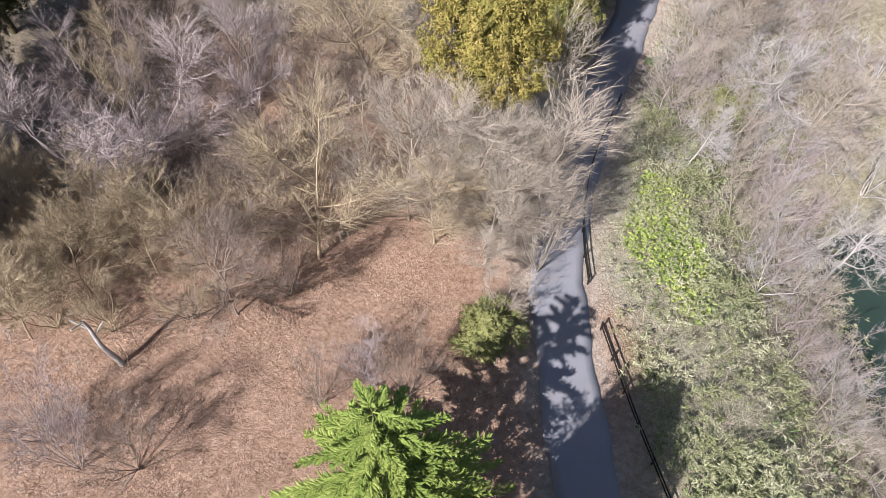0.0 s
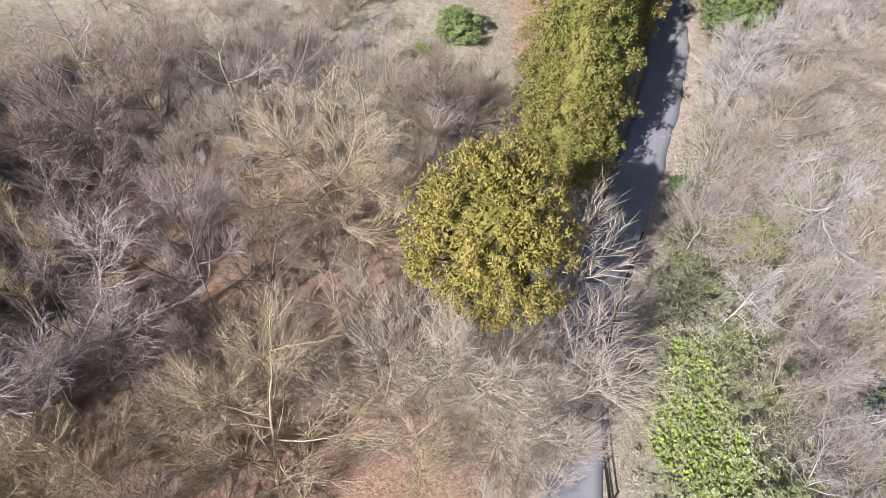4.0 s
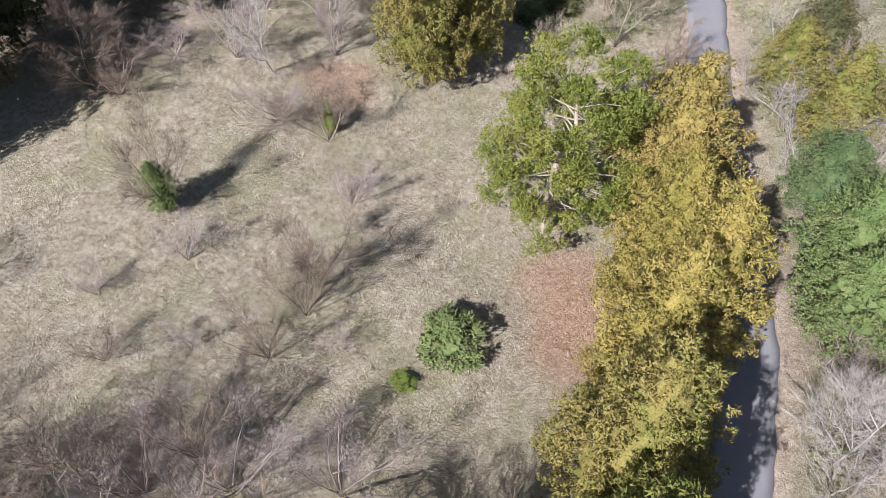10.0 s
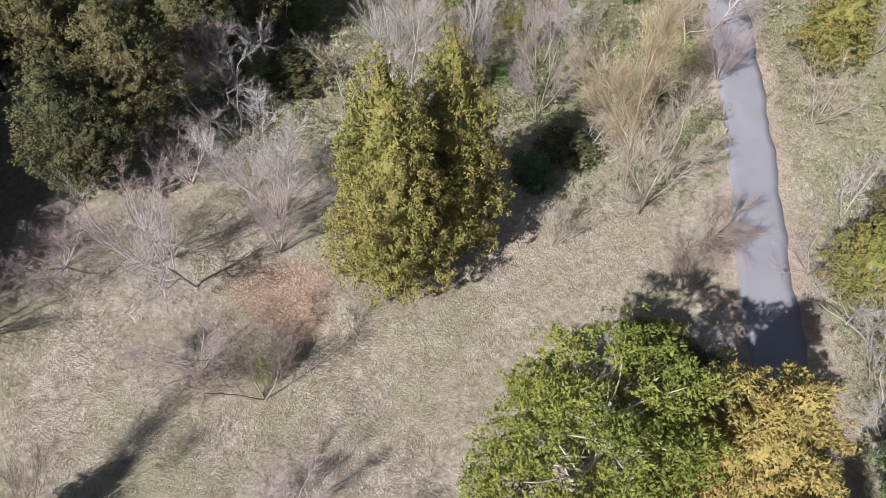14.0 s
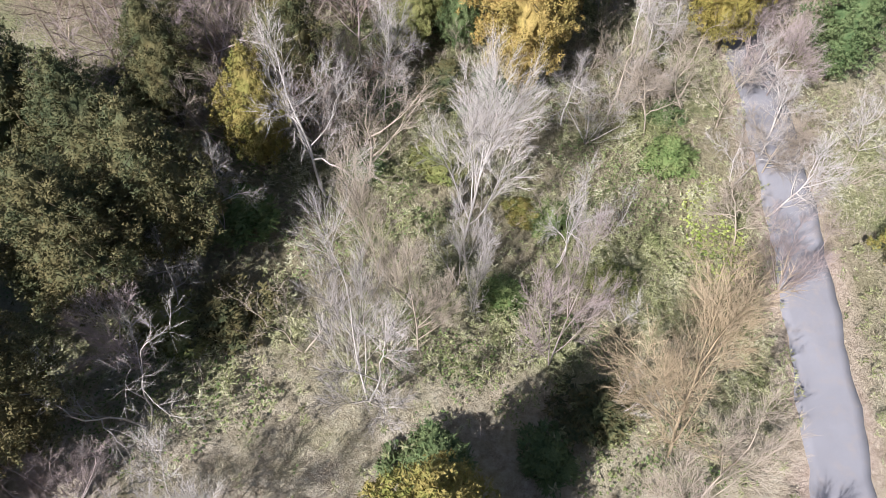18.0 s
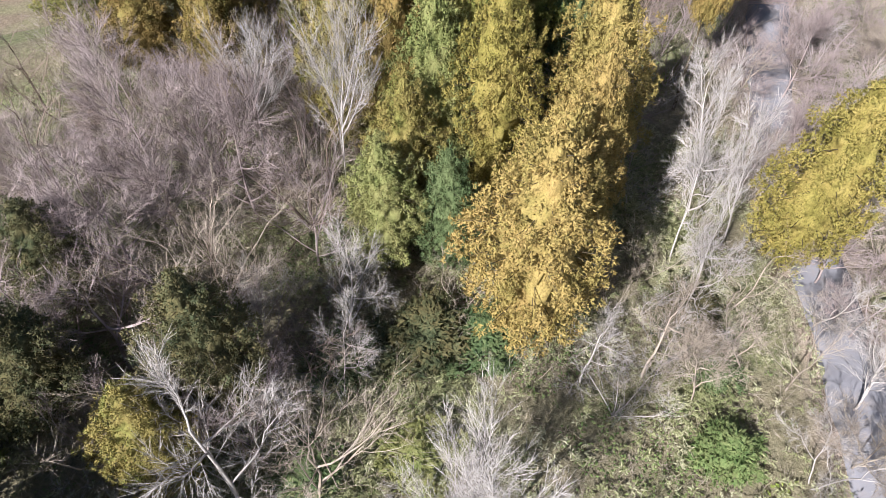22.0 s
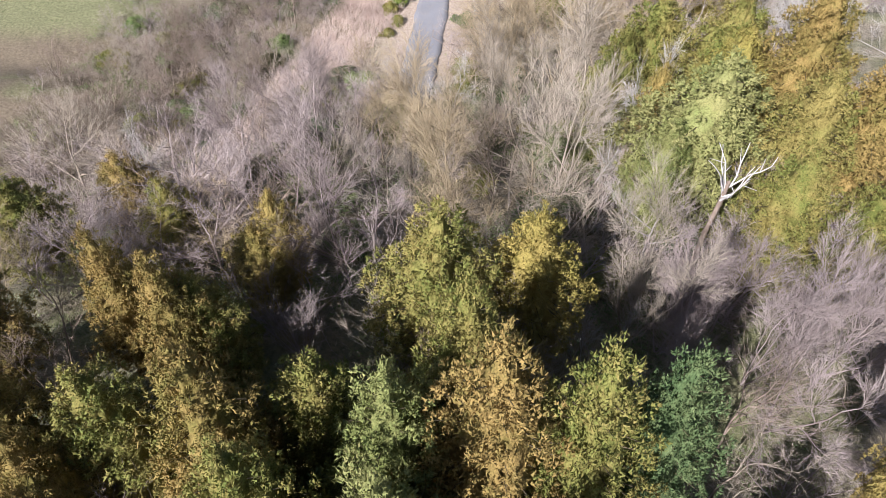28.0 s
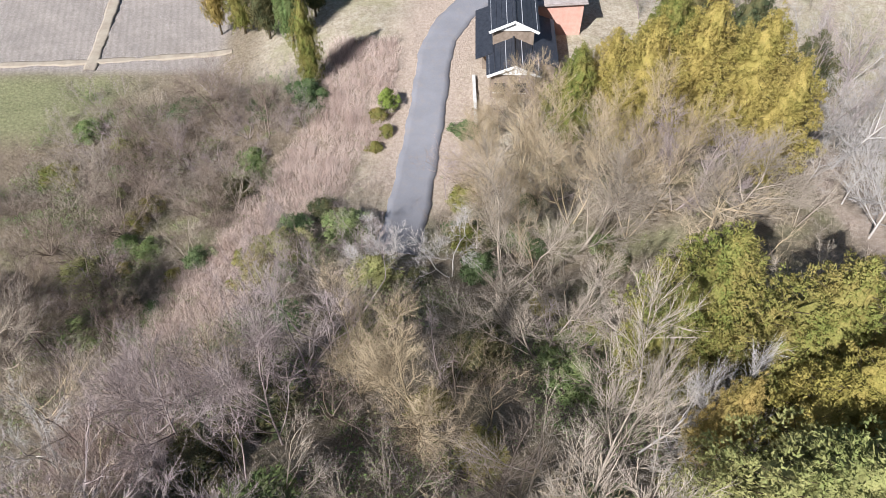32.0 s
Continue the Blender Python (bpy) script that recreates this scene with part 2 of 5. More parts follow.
def slivers(base, way, length, width, rng=RNG):
    """Thin twigs or grass blades, one triangle each."""
    n = len(base)
    way = unit(way)
    side = unit(np.cross(way, unit(rng.normal(size=(n, 3))))) * (np.broadcast_to(width, n)[:, None] * 0.5)
    v = np.stack([base - side, base + side, base + way * np.broadcast_to(length, n)[:, None]], 1).reshape(-1, 3)
    return v, np.arange(3 * n).reshape(-1, 3)


def tubes(p0, p1, r0, r1, sides):
    """Tapered open tubes between pairs of points."""
    p0, p1 = np.asarray(p0, float), np.asarray(p1, float)
    n = len(p0)
    d = unit(p1 - p0)
    ref = np.where(np.abs(d[:, 2:3]) < 0.9, [[0, 0, 1.0]], [[1.0, 0, 0]])
    a = unit(np.cross(d, ref))
    b = np.cross(d, a)
    ang = np.arange(sides) * 2 * np.pi / sides
    ring = a[:, None] * np.cos(ang)[None, :, None] + b[:, None] * np.sin(ang)[None, :, None]
    v = np.concatenate([p0[:, None] + ring * np.asarray(r0)[:, None, None], p1[:, None] + ring * np.asarray(r1)[:, None, None]], 1).reshape(-1, 3)
    i, j = np.arange(sides), (np.arange(sides) + 1) % sides
    q = np.concatenate([np.stack([i, j, j + sides], 1), np.stack([i, j + sides, i + sides], 1)])
    f = (np.arange(n)[:, None, None] * 2 * sides + q[None]).reshape(-1, 3)
    return v, f


def joined(*pieces):
    vs, fs, k = [], [], 0
    for v, f in pieces:
        vs.append(v)
        fs.append(f + k)
        k += len(v)
    return np.concatenate(vs), np.concatenate(fs)


# ---- kinds of trees ----
def shoots(r, pts, count, lo, hi, angle, length, steps, bend, lift):
    """Side shoots along bent lines (n, k, 3), the first of each at its end; angle from the parent in degrees."""
    n, k = pts.shape[:2]
    i = np.repeat(np.arange(n), count)
    q = np.tile(lo + (hi - lo) * (np.arange(count)[::-1] + 0.5) / count, n) + r.uniform(-0.5, 0.5, len(i)) * (hi - lo) / count
    q[::count] = hi
    q = np.clip(q, 0, 1)
    seg = np.minimum((q * (k - 1)).astype(int), k - 2)
    u, v = pts[i, seg], pts[i, seg + 1]
    p = u + (v - u) * (q * (k - 1) - seg)[:, None]
    d = unit(v - u)
    turn = np.radians(r.uniform(*angle, len(i)))
    turn[::count] *= 0.35
    d = unit(d * np.cos(turn)[:, None] + unit(np.cross(d, r.normal(size=d.shape))) * np.sin(turn)[:, None] + [0, 0, lift])
    reach = length * r.uniform(0.65, 1.15, len(i)) * (1.25 - 0.55 * q)
    out = [p]
    for _ in range(steps):
        d = unit(d + r.normal(size=d.shape) * bend + [0, 0, lift * 0.6])
        out.append(out[-1] + d * (reach / steps)[:, None])
    return np.stack(out, 1)


def pipes(pts, r0, r1, sides):
    """Tapered tubes along bent lines (n, k, 3)."""
    k = pts.shape[1] - 1
    rad = np.tile(np.linspace(r0, r1, k + 1), (len(pts), 1))
    return tubes(pts[:, :-1].reshape(-1, 3), pts[:, 1:].reshape(-1, 3), rad[:, :-1].ravel(), rad[:, 1:].ravel(), sides)


def bare_tree_meshes(seed, stems, limbs, angle, fork=0.25, crook=0.10, lean=0.0, lift=0.14, counts=(9, 8, 11), light=False):
    """A leafless tree, 1 high and 1 across: meshes of its trunk, of each limb, of the branches and of the twigs."""
    r = np.random.default_rng(seed)
    az = 2 * np.pi * (np.arange(stems) + r.random(stems) * 0.6) / stems
    tilt = lean + (0.06 if stems == 1 else 0.42) * r.uniform(0.6, 1.3, stems)
    d = unit(np.stack([np.cos(az) * tilt, np.sin(az) * tilt, np.ones(stems)], 1))
    p, line = np.zeros((stems, 3)) - [0, 0, 0.03], []
    for _ in range(7):
        line.append(p)
        d = unit(d + r.normal(size=d.shape) * crook * 0.6 + [0, 0, 0.03])
        p = p + d * r.uniform(0.10, 0.125, (stems, 1)) * (0.9 if stems == 1 else 1.0)
    trunk = np.stack(line, 1)
    limb = shoots(r, trunk, max(3, limbs // stems), fork, 1.0, angle, 0.42, 5, crook, lift)
    branch = shoots(r, limb, counts[0], 0.2, 1.0, (22, 55), 0.21, 3, crook, lift)
    spray = shoots(r, branch, counts[1], 0.12, 1.0, (18, 50), 0.125, 2, crook, lift * 0.8)
    twig = shoots(r, spray, counts[2], 0.1, 1.0, (14, 46), 0.075, 1, 0.0, lift * 0.6)
    tip = twig[:, 1]
    fit = np.array([1 / (2 * np.percentile(np.hypot(tip[:, 0], tip[:, 1]), 78))] * 2 + [1 / np.percentile(tip[:, 2], 99.5)])
    trunk, limb, branch, spray, twig = (q * fit for q in (trunk, limb, branch, spray, twig))
    t0 = 0.0125 if stems == 1 else 0.0088
    fine_ = slivers(twig[:, 0], twig[:, 1] - twig[:, 0], np.linalg.norm(twig[:, 1] - twig[:, 0], axis=1), r.uniform(0.0012, 0.0023, len(twig)), r)
    ends = [slivers(spray[:, j], spray[:, 2] - spray[:, j], np.linalg.norm(spray[:, 2] - spray[:, j], axis=1), 0.0025, r) for j in (0, 1)]
    trunk_, limbs_ = pipes(trunk, t0, t0 * 0.45, 6), [pipes(q[None], t0 * 0.5, t0 * 0.17, 5) for q in limb]
    branch_ = pipes(branch, t0 * 0.2, t0 * 0.09, 3)
    tw = tri_mesh("twig_spray", *joined(fine_, *ends))
    if light:
        return tri_mesh("trunk", *joined(trunk_, *[pipes(q[None], t0 * 0.5, t0 * 0.17, 3) for q in limb]), smooth=True), [], tri_mesh("branch_spray", *branch_), tw
    return tri_mesh("trunk", *trunk_, smooth=True), [tri_mesh("limb", *q, smooth=True) for q in limbs_], tri_mesh("branch_spray", *branch_, smooth=True), tw


BARE_KINDS = [
    [bare_tree_meshes(q, 1, 10, (40, 75), fork=0.2) for q in (11, 12, 13)],
    [bare_tree_meshes(q, m, 9, (20, 52), fork=0.1, crook=0.08) for q, m in ((21, 1), (22, 2), (23, 3))],
    [bare_tree_meshes(q, 1, 8, (20, 42), fork=0.2) for q in (31, 32)],
    [bare_tree_meshes(q, 6, 18, (15, 45), fork=0.1, counts=(6, 7, 8)) for q in (41, 42, 43)],
    [bare_tree_meshes(q, 1, 8, (24, 48), fork=0.45, crook=0.05, lean=m, counts=(7, 7, 7)) for q, m in ((51, 0.1), (52, 0.3))],
    [bare_tree_meshes(q, m, 8, (35, 80), fork=0.3, crook=0.24, lean=0.35, lift=0.05, counts=(8, 7, 7)) for q, m in ((61, 2), (62, 1), (63, 1))],
    [bare_tree_meshes(q, 5, 10, (25, 70), fork=0.1, crook=0.18, counts=(5, 5, 5), light=True) for q in (91, 92, 93)],
]
SLIGHT = {"counts": (5, 5, 6), "light": True}
LIGHT_KINDS = [
    [bare_tree_meshes(q, 1, 8, (38, 70), fork=0.2, **SLIGHT) for q in (111, 112)],
    [bare_tree_meshes(q, 2, 8, (16, 40), fork=0.2, **SLIGHT) for q in (121, 122)],
    [bare_tree_meshes(131, 1, 8, (20, 42), fork=0.2, **SLIGHT)],
    BARE_KINDS[6], BARE_KINDS[6],
    [bare_tree_meshes(161, 2, 8, (35, 80), lean=0.3, fork=0.3, crook=0.22, **SLIGHT)],
    BARE_KINDS[6],
]
BARE_WIDE = [0.86, 0.68, 0.55, 0.9, 0.5, 0.85, 1.0]       # crown's width over its height
BARE_WORDS = ["spreading leafless tree", "vase-shaped leafless tree", "upright leafless tree", "many-stemmed leafless shrub", "slender leafless birch-like tree", "gnarled leafless tree", "low tangled leafless shrub"]
TINT_WORDS = ["with grey-tan twigs", "with pinkish grey twigs", "with olive-tan twigs", "with pale bark", "with brown twigs"]


def bare_tree(x, y, height, shape, tint, where, turn=None, light=False, radius=None):
    kinds = (LIGHT_KINDS if light else BARE_KINDS)[shape]
    kind = kinds[RNG.integers(len(kinds))]
    root = new(("bare_shrub" if shape in (3, 6) else "bare_tree"))
    root.empty_display_size = 0.5
    wide = 2 * radius if radius else height * BARE_WIDE[shape] * RNG.uniform(0.95, 1.15)
    root.location = (x, y, float(ground(x, y)) - 0.02)
    root.rotation_euler = (0, 0, RNG.uniform(0, 6.28) if turn is None else turn)
    root.scale = (wide, wide, height)
    part("trunk", kind[0], BARK[tint], root, own=True)
    for me in kind[1]:
        part("limb", me, BARK[tint], root, own=True)
    tagged(part("branch_spray", kind[2], BARK[tint], root, own=True), kind="stuff")
    tagged(part("twig_spray", kind[3], BARK[tint], root, own=True), kind="stuff")
    return tagged(root, BARE_WORDS[shape] + " " + TINT_WORDS[tint] + " " + where, "shrub" if shape in (3, 6) else "tree", "bare trees")


REF_R, REF_H = 3.0, 12.0            # the size at which evergreen crowns are modelled


def plumes(r, centre, axis, size, sprigs, width):
    """Feathery tufts: at each centre small overlapping sprigs that wrap a rounded brush along its axis; also each corner's nearness to a tip and its soft normal."""
    k = np.repeat(np.arange(len(centre)), sprigs)
    n = len(k)
    out = unit(axis[k] * 0.75 + unit(r.normal(size=(n, 3))) * 0.85)
    p = centre[k] + out * (size[k] * r.uniform(0.45, 0.95, n))[:, None]
    flat = unit(np.cross(out, r.normal(size=(n, 3))) + axis[k] * 0.5)
    d = unit(flat + out * r.uniform(0.0, 0.7, n)[:, None])
    side = unit(np.cross(d, out + r.normal(size=(n, 3)) * 0.25)) * (0.5 * width * r.uniform(0.6, 1.4, n))[:, None]
    tip = p + d * (size[k] * r.uniform(0.38, 0.72, n))[:, None]
    turn = np.einsum("ij,ij->i", np.cross(2 * side, tip - p), out) < 0
    side[turn] *= -1
    real = unit(np.cross(2 * side, tip - p))
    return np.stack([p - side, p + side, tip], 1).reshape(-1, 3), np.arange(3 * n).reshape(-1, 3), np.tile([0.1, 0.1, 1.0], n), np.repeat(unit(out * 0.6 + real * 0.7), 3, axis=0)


def evergreen_meshes(seed, profile, boughs=190, tufts=7, base=0.10, size=(0.20, 0.36), sprigs=21, width=0.08, rough=0.20, droop=0.12):
    """A crown of boughs that end in feathery tufts, and a trunk with the limbs that carry them."""
    r = np.random.default_rng(seed)
    ph = r.uniform(0, 6.28, 3)

    def lobes(a, z):
        return rough * (np.sin(a * 3 + z * 13 + ph[0]) * np.cos(z * 17 + a * 2 + ph[1]) + 0.6 * np.sin(a * 2 - z * 9 + ph[2]))

    h = np.linspace(base, 0.995, 4000)
    steep = np.gradient(profile(h), h) * REF_R / REF_H
    area = np.cumsum(profile(h) * np.sqrt(1 + steep ** 2) + 0.03)
    n = boughs
    h = np.interp((np.arange(n) + r.random(n)) / n * area[-1], area, h)
    az = np.arange(n) * 2.39996 + r.uniform(-0.35, 0.35, n)
    rad = profile(h) * REF_R * (1 + lobes(az, h)) * r.uniform(0.70, 1.15, n)
    slope = -(profile(np.minimum(h + 0.02, 1)) - profile(h - 0.02)) / 0.04 * REF_R / REF_H
    out = unit(np.stack([np.cos(az), np.sin(az), np.clip(slope, -0.4, 2.5)], 1))
    c = np.stack([np.cos(az) * rad, np.sin(az) * rad, h * REF_H], 1)
    k = np.repeat(np.arange(n), tufts)
    along = r.uniform(-0.75, 0.25, len(k))
    across = np.stack([-np.sin(az), np.cos(az), 0 * az], 1)[k] * (r.normal(size=len(k)) * 0.30)[:, None]
    flat = unit(out * [1, 1, 0.3])[k]
    t = c[k] + flat * along[:, None] + across + np.stack([0 * along, 0 * along, r.normal(size=len(k)) * 0.22 - droop * along], 1)
    tip = np.array([[0, 0, 0.985 * REF_H]]) + r.normal(size=(10, 3)) * [0.12, 0.12, 0.25]
    t = np.concatenate([t, tip])
    axis = np.concatenate([unit(out[k] * 0.8 + [0, 0, 0.35] + r.normal(size=(len(k), 3)) * 0.3), np.tile([[0, 0, 1.0]], (10, 1))])
    v, f, ends, soft = plumes(r, t, axis, r.uniform(*size, len(t)), sprigs, width)
    rows, cols = 30, 28
    hc, ac = np.meshgrid(np.linspace(base + 0.02, 0.96, rows), np.arange(cols) * 2 * np.pi / cols, indexing="ij")
    rc = profile(hc) * REF_R * (1 + lobes(ac, hc)) * r.uniform(0.42, 0.66, hc.shape)
    vc = np.stack([np.cos(ac) * rc, np.sin(ac) * rc, hc * REF_H + r.uniform(-0.2, 0.2, hc.shape)], -1).reshape(-1, 3)
    ic = np.arange(rows * cols).reshape(rows, cols)
    jc = np.roll(ic, -1, 1)
    fc = np.concatenate([np.stack([ic[:-1], jc[:-1], jc[1:]], -1).reshape(-1, 3), np.stack([ic[:-1], jc[1:], ic[1:]], -1).reshape(-1, 3)])
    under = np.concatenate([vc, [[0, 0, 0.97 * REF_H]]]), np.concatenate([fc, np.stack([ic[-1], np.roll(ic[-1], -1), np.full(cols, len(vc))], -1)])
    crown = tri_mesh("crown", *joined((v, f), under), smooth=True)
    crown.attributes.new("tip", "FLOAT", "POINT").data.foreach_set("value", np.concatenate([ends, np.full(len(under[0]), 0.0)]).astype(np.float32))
    crown.normals_split_custom_set_from_vertices(np.concatenate([soft, np.zeros_like(under[0])]))
    m = 8
    zz = np.linspace(-0.1, 0.95 * REF_H, m)
    sway = np.cumsum(r.normal(size=(m, 2)) * 0.04, 0)
    sway -= sway[0]
    p = np.concatenate([sway, zz[:, None]], 1)
    rr = np.linspace(0.26, 0.03, m)
    z0 = np.maximum(c[:, 2] - 0.4, 0.4)
    start = np.stack([np.interp(z0, zz, sway[:, 0]), np.interp(z0, zz, sway[:, 1]), z0], 1)
    w = joined(tubes(p[:-1], p[1:], rr[:-1], rr[1:], 8), tubes(start, c, np.full(n, 0.035), np.full(n, 0.012), 3))
    return tri_mesh("trunk", *w, smooth=True), crown


def shoulder(h, peak, low, high, power):
    """Crown radius by height: widest at the peak, rounded below it, tapering to the tip."""
    return np.clip(np.where(h < peak, 1 - (np.abs(peak - h) / low) ** 2, 1 - (np.abs(h - peak) / high) ** power), 0.03, 1)


def tall(h):
    return shoulder(h, 0.34, 0.42, 0.69, 1.75)


def dome(h):
    return shoulder(h, 0.46, 0.40, 0.56, 1.9)


def ovoid(h):
    return shoulder(h, 0.46, 0.40, 0.56, 1.5)


def ball(h):
    return np.sqrt(np.clip(1 - (np.abs(h - 0.74) / 0.262) ** 2.1, 0.02, 1))


def column(h):
    return shoulder(h, 0.40, 0.60, 0.64, 2.2)


CROWNS = {
    "ball": [evergreen_meshes(70, ball, 190, 8, 0.50, rough=0.08)],
    "tall": [evergreen_meshes(q, tall, 230) for q in (71, 72, 76)],
    "dome": [evergreen_meshes(q, dome, 210, 7, 0.14) for q in (83, 84, 85)],
    "ovoid": [evergreen_meshes(q, ovoid, 200, 7, 0.14, rough=0.22) for q in (73, 74, 75, 86)],
    "column": [evergreen_meshes(q, column, 180) for q in (77, 78)],
    "bush": [evergreen_meshes(q, tall, 40, 6, 0.06, (0.8, 1.4), 16, 0.30, 0.35) for q in (79, 80, 82)],
    "broad": [evergreen_meshes(q, dome, 210, 7, 0.06, (0.20, 0.34), 13, 0.12, 0.2) for q in (81, 87)],
}
CROWN_WORDS = {"yellow": "golden yellow-green", "orange": "orange-tinged", "olive": "olive-green", "dark": "dark green", "fresh": "light olive-green", "rust": "rust-tinged olive", "green": "fresh green",
               "deep": "deep bluish green", "pine": "bright green", "fir": "light green"}


def evergreen(x, y, height, radius, shape, colour, where, name="cedar_tree", category="tree", what="cedar"):
    kind = CROWNS[shape][RNG.integers(len(CROWNS[shape]))]
    root = new(name)
    root.location = (x, y, float(ground(x, y)) - 0.02)
    root.rotation_euler = (0, 0, RNG.uniform(0, 6.28))
    root.scale = (radius / REF_R, radius / REF_R, height / REF_H)
    part("trunk", kind[0], TRUNK_BARK, root, own=True)
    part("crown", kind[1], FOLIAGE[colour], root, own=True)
    return tagged(root, CROWN_WORDS[colour] + " " + what + " " + where, category, "evergreens")


def fir_tree(x, y, height, radius):
    """A fir with whorls of pointed, feathered boughs that stand apart from one another."""
    r = np.random.default_rng(33)
    root = new("fir_tree")
    root.location = (x, y, float(ground(x, y)) - 0.02)
    zz = np.linspace(-0.1, height, 8)
    z3 = np.stack([0 * zz, 0 * zz, zz], 1)
    rr = np.linspace(0.2, 0.02, 8)
    part("trunk", tri_mesh("trunk", *tubes(z3[:-1], z3[1:], rr[:-1], rr[1:], 8), smooth=True), TRUNK_BARK, root)
    for k in range(96):
        h = 0.12 + 0.87 * (k + r.random()) / 96
        L = radius * (1.04 - h) ** 0.75 * r.uniform(0.7, 1.2) + 0.3
        az = k * 2.39996 + r.uniform(-0.4, 0.4)
        u = np.linspace(0, 1, 16)
        axis = np.array([np.cos(az), np.sin(az), 0])
        side = np.array([-np.sin(az), np.cos(az), 0])
        p = axis * (u[:, None] * L) + np.stack([0 * u, 0 * u, height * h + 0.40 * u * L - 0.45 * u ** 2 * L], 1)
        stem = tubes(p[:-1], p[1:], np.linspace(0.035, 0.008, 15), np.linspace(0.033, 0.006, 15), 3)
        i = np.repeat(np.arange(3, 16), 10)
        s = np.tile([1, -1], len(i) // 2)
        q = p[i] + axis * r.uniform(-0.5, 0.5, len(i))[:, None] * L / 15
        way = axis * r.uniform(0.5, 1.1, len(i))[:, None] + side * (s * r.uniform(0.3, 0.9, len(i)))[:, None] + [0, 0, 0.05] + r.normal(size=(len(i), 3)) * 0.18
        wide = (0.22 + 0.055 * L * np.sin(np.pi * np.clip(u[i] * 0.8 + 0.05, 0, 1)) * 2.2) * (1.15 - 0.6 * u[i])
        face = np.tile([[0.0, 0, 1]], (len(i), 1)) + r.normal(size=(len(i), 3)) * 0.35
        part("bough", tri_mesh("bough", *joined(stem, blades(q, way, wide * r.uniform(0.6, 1.2, len(i)), 0.10, 0.2, r, face))), FOLIAGE["fir"], root)
    return tagged(root, "light green fir with pointed feathery boughs beside the lane", "tree")


def pine_tree(x, y, height, spread):
    """A pine with a leaning pale trunk and separate rounded foliage pads."""
    r = np.random.default_rng(44)
    root = new("pine_tree")
    root.location = (x, y, float(ground(x, y)) - 0.02)
    n = 9
    zz = np.linspace(-0.15, height * 0.9, n)
    tr = np.stack([1.5 * (zz / height) + 0.25 * np.sin(zz), 2.2 * (zz / height) + 0.2 * np.cos(zz * 1.3), zz], 1)
    tr -= tr[0] * [1, 1, 0]
    rr = np.linspace(0.30, 0.07, n)
    part("trunk", tri_mesh("trunk", *tubes(tr[:-1], tr[1:], rr[:-1], rr[1:], 9), smooth=True), BARK[0], root)
    for k in range(60):
        u = 0.22 + 0.80 * ((k + r.random()) / 60)
        az = k * 2.39996 + r.uniform(-0.4, 0.4)
        rad = spread * np.sqrt(np.clip(1 - ((u - 0.5) / 0.60) ** 2, 0.05, 1)) * np.sqrt(r.uniform(0.12, 1.0))
        z = height * u
        s = np.array([np.interp(z * 0.82, zz, tr[:, i]) for i in range(3)])
        c = np.array([s[0] + np.cos(az) * rad, s[1] + np.sin(az) * rad, z])
        mid = (s + c) / 2 + r.normal(size=3) * 0.25 - [0, 0, 0.2]
        part("limb", tri_mesh("limb", *tubes([s, mid], [mid, c], [0.05, 0.035], [0.035, 0.015], 5), smooth=True), BARK[0], root)
        m = 46
        off = r.normal(size=(m, 3)) * [0.46, 0.46, 0.22]
        nrm = unit(off * [1, 1, 0.6] + [0, 0, 0.7])
        part("foliage_pad", tri_mesh("foliage_pad", *plumes(r, c + off, nrm, r.uniform(0.22, 0.38, m), 18, 0.10)[:2]), FOLIAGE["pine"], root)
    return tagged(root, "bright green pine with clumped foliage on brown litter", "tree")


# ---- the land ----
xs = np.concatenate([[-1800, -900, -400, -200, -120, -90], np.arange(-72, 72.1, 0.8), [90, 120, 200, 400, 900, 1800]])
ys = np.concatenate([[-1500, -700, -300, -120, -60, -30, -15], np.arange(-6, 278.1, 0.8), [288, 305, 350, 450, 700, 1300, 2600]])
GX, GY = np.meshgrid(xs, ys)
GZ = ground(GX, GY)


def wobble(x, y, s, seed=0):
    return (np.sin(x * s + 1.3 * seed + 2 * np.sin(y * s * 0.7 + seed)) + np.sin(y * s * 1.3 - x * s * 0.4 + 2.1 * seed) + np.sin((x + y) * s * 0.6 + seed * 3.7)) / 3


ROAD = [(10.0, -13.1), (7.6, -0.5), (7.0, 5.6), (6.75, 11.0), (6.6, 15.5), (6.8, 20.5), (8.3, 26.1), (11.0, 34.4), (13.6, 40.7), (16.6, 48.2), (18.9, 55.0),
        (20.3, 63.0), (21.3, 72.5), (22.4, 80.8), (24.2, 89.4), (25.7, 98.9), (26.4, 108.4), (27.0, 117.9), (27.6, 128.5), (29.2, 138.0), (33.0, 150.8), (40.0, 165.6)]
LANE = [(1.2, 188.4), (1.7, 191.2), (2.4, 198.0), (3.1, 205.0), (3.9, 212.0), (4.5, 218.7), (5.1, 227.2), (9.0, 235.7), (15.5, 243.1), (25.5, 250.5), (46.5, 261.0)]


def smooth_line(pts, step=1.0):
    p = np.array(pts)
    for _ in range(3):
        p = np.concatenate([p[:1], np.stack([0.75 * p[:-1] + 0.25 * p[1:], 0.25 * p[:-1] + 0.75 * p[1:]], 1).reshape(-1, 2), p[-1:]])
    d = np.concatenate([[0], np.cumsum(np.linalg.norm(np.diff(p, axis=0), axis=1))])
    s = np.arange(0, d[-1], step)
    return np.stack([np.interp(s, d, p[:, 0]), np.interp(s, d, p[:, 1])], 1)


ROAD_LINE, LANE_LINE = smooth_line(ROAD), smooth_line(LANE)


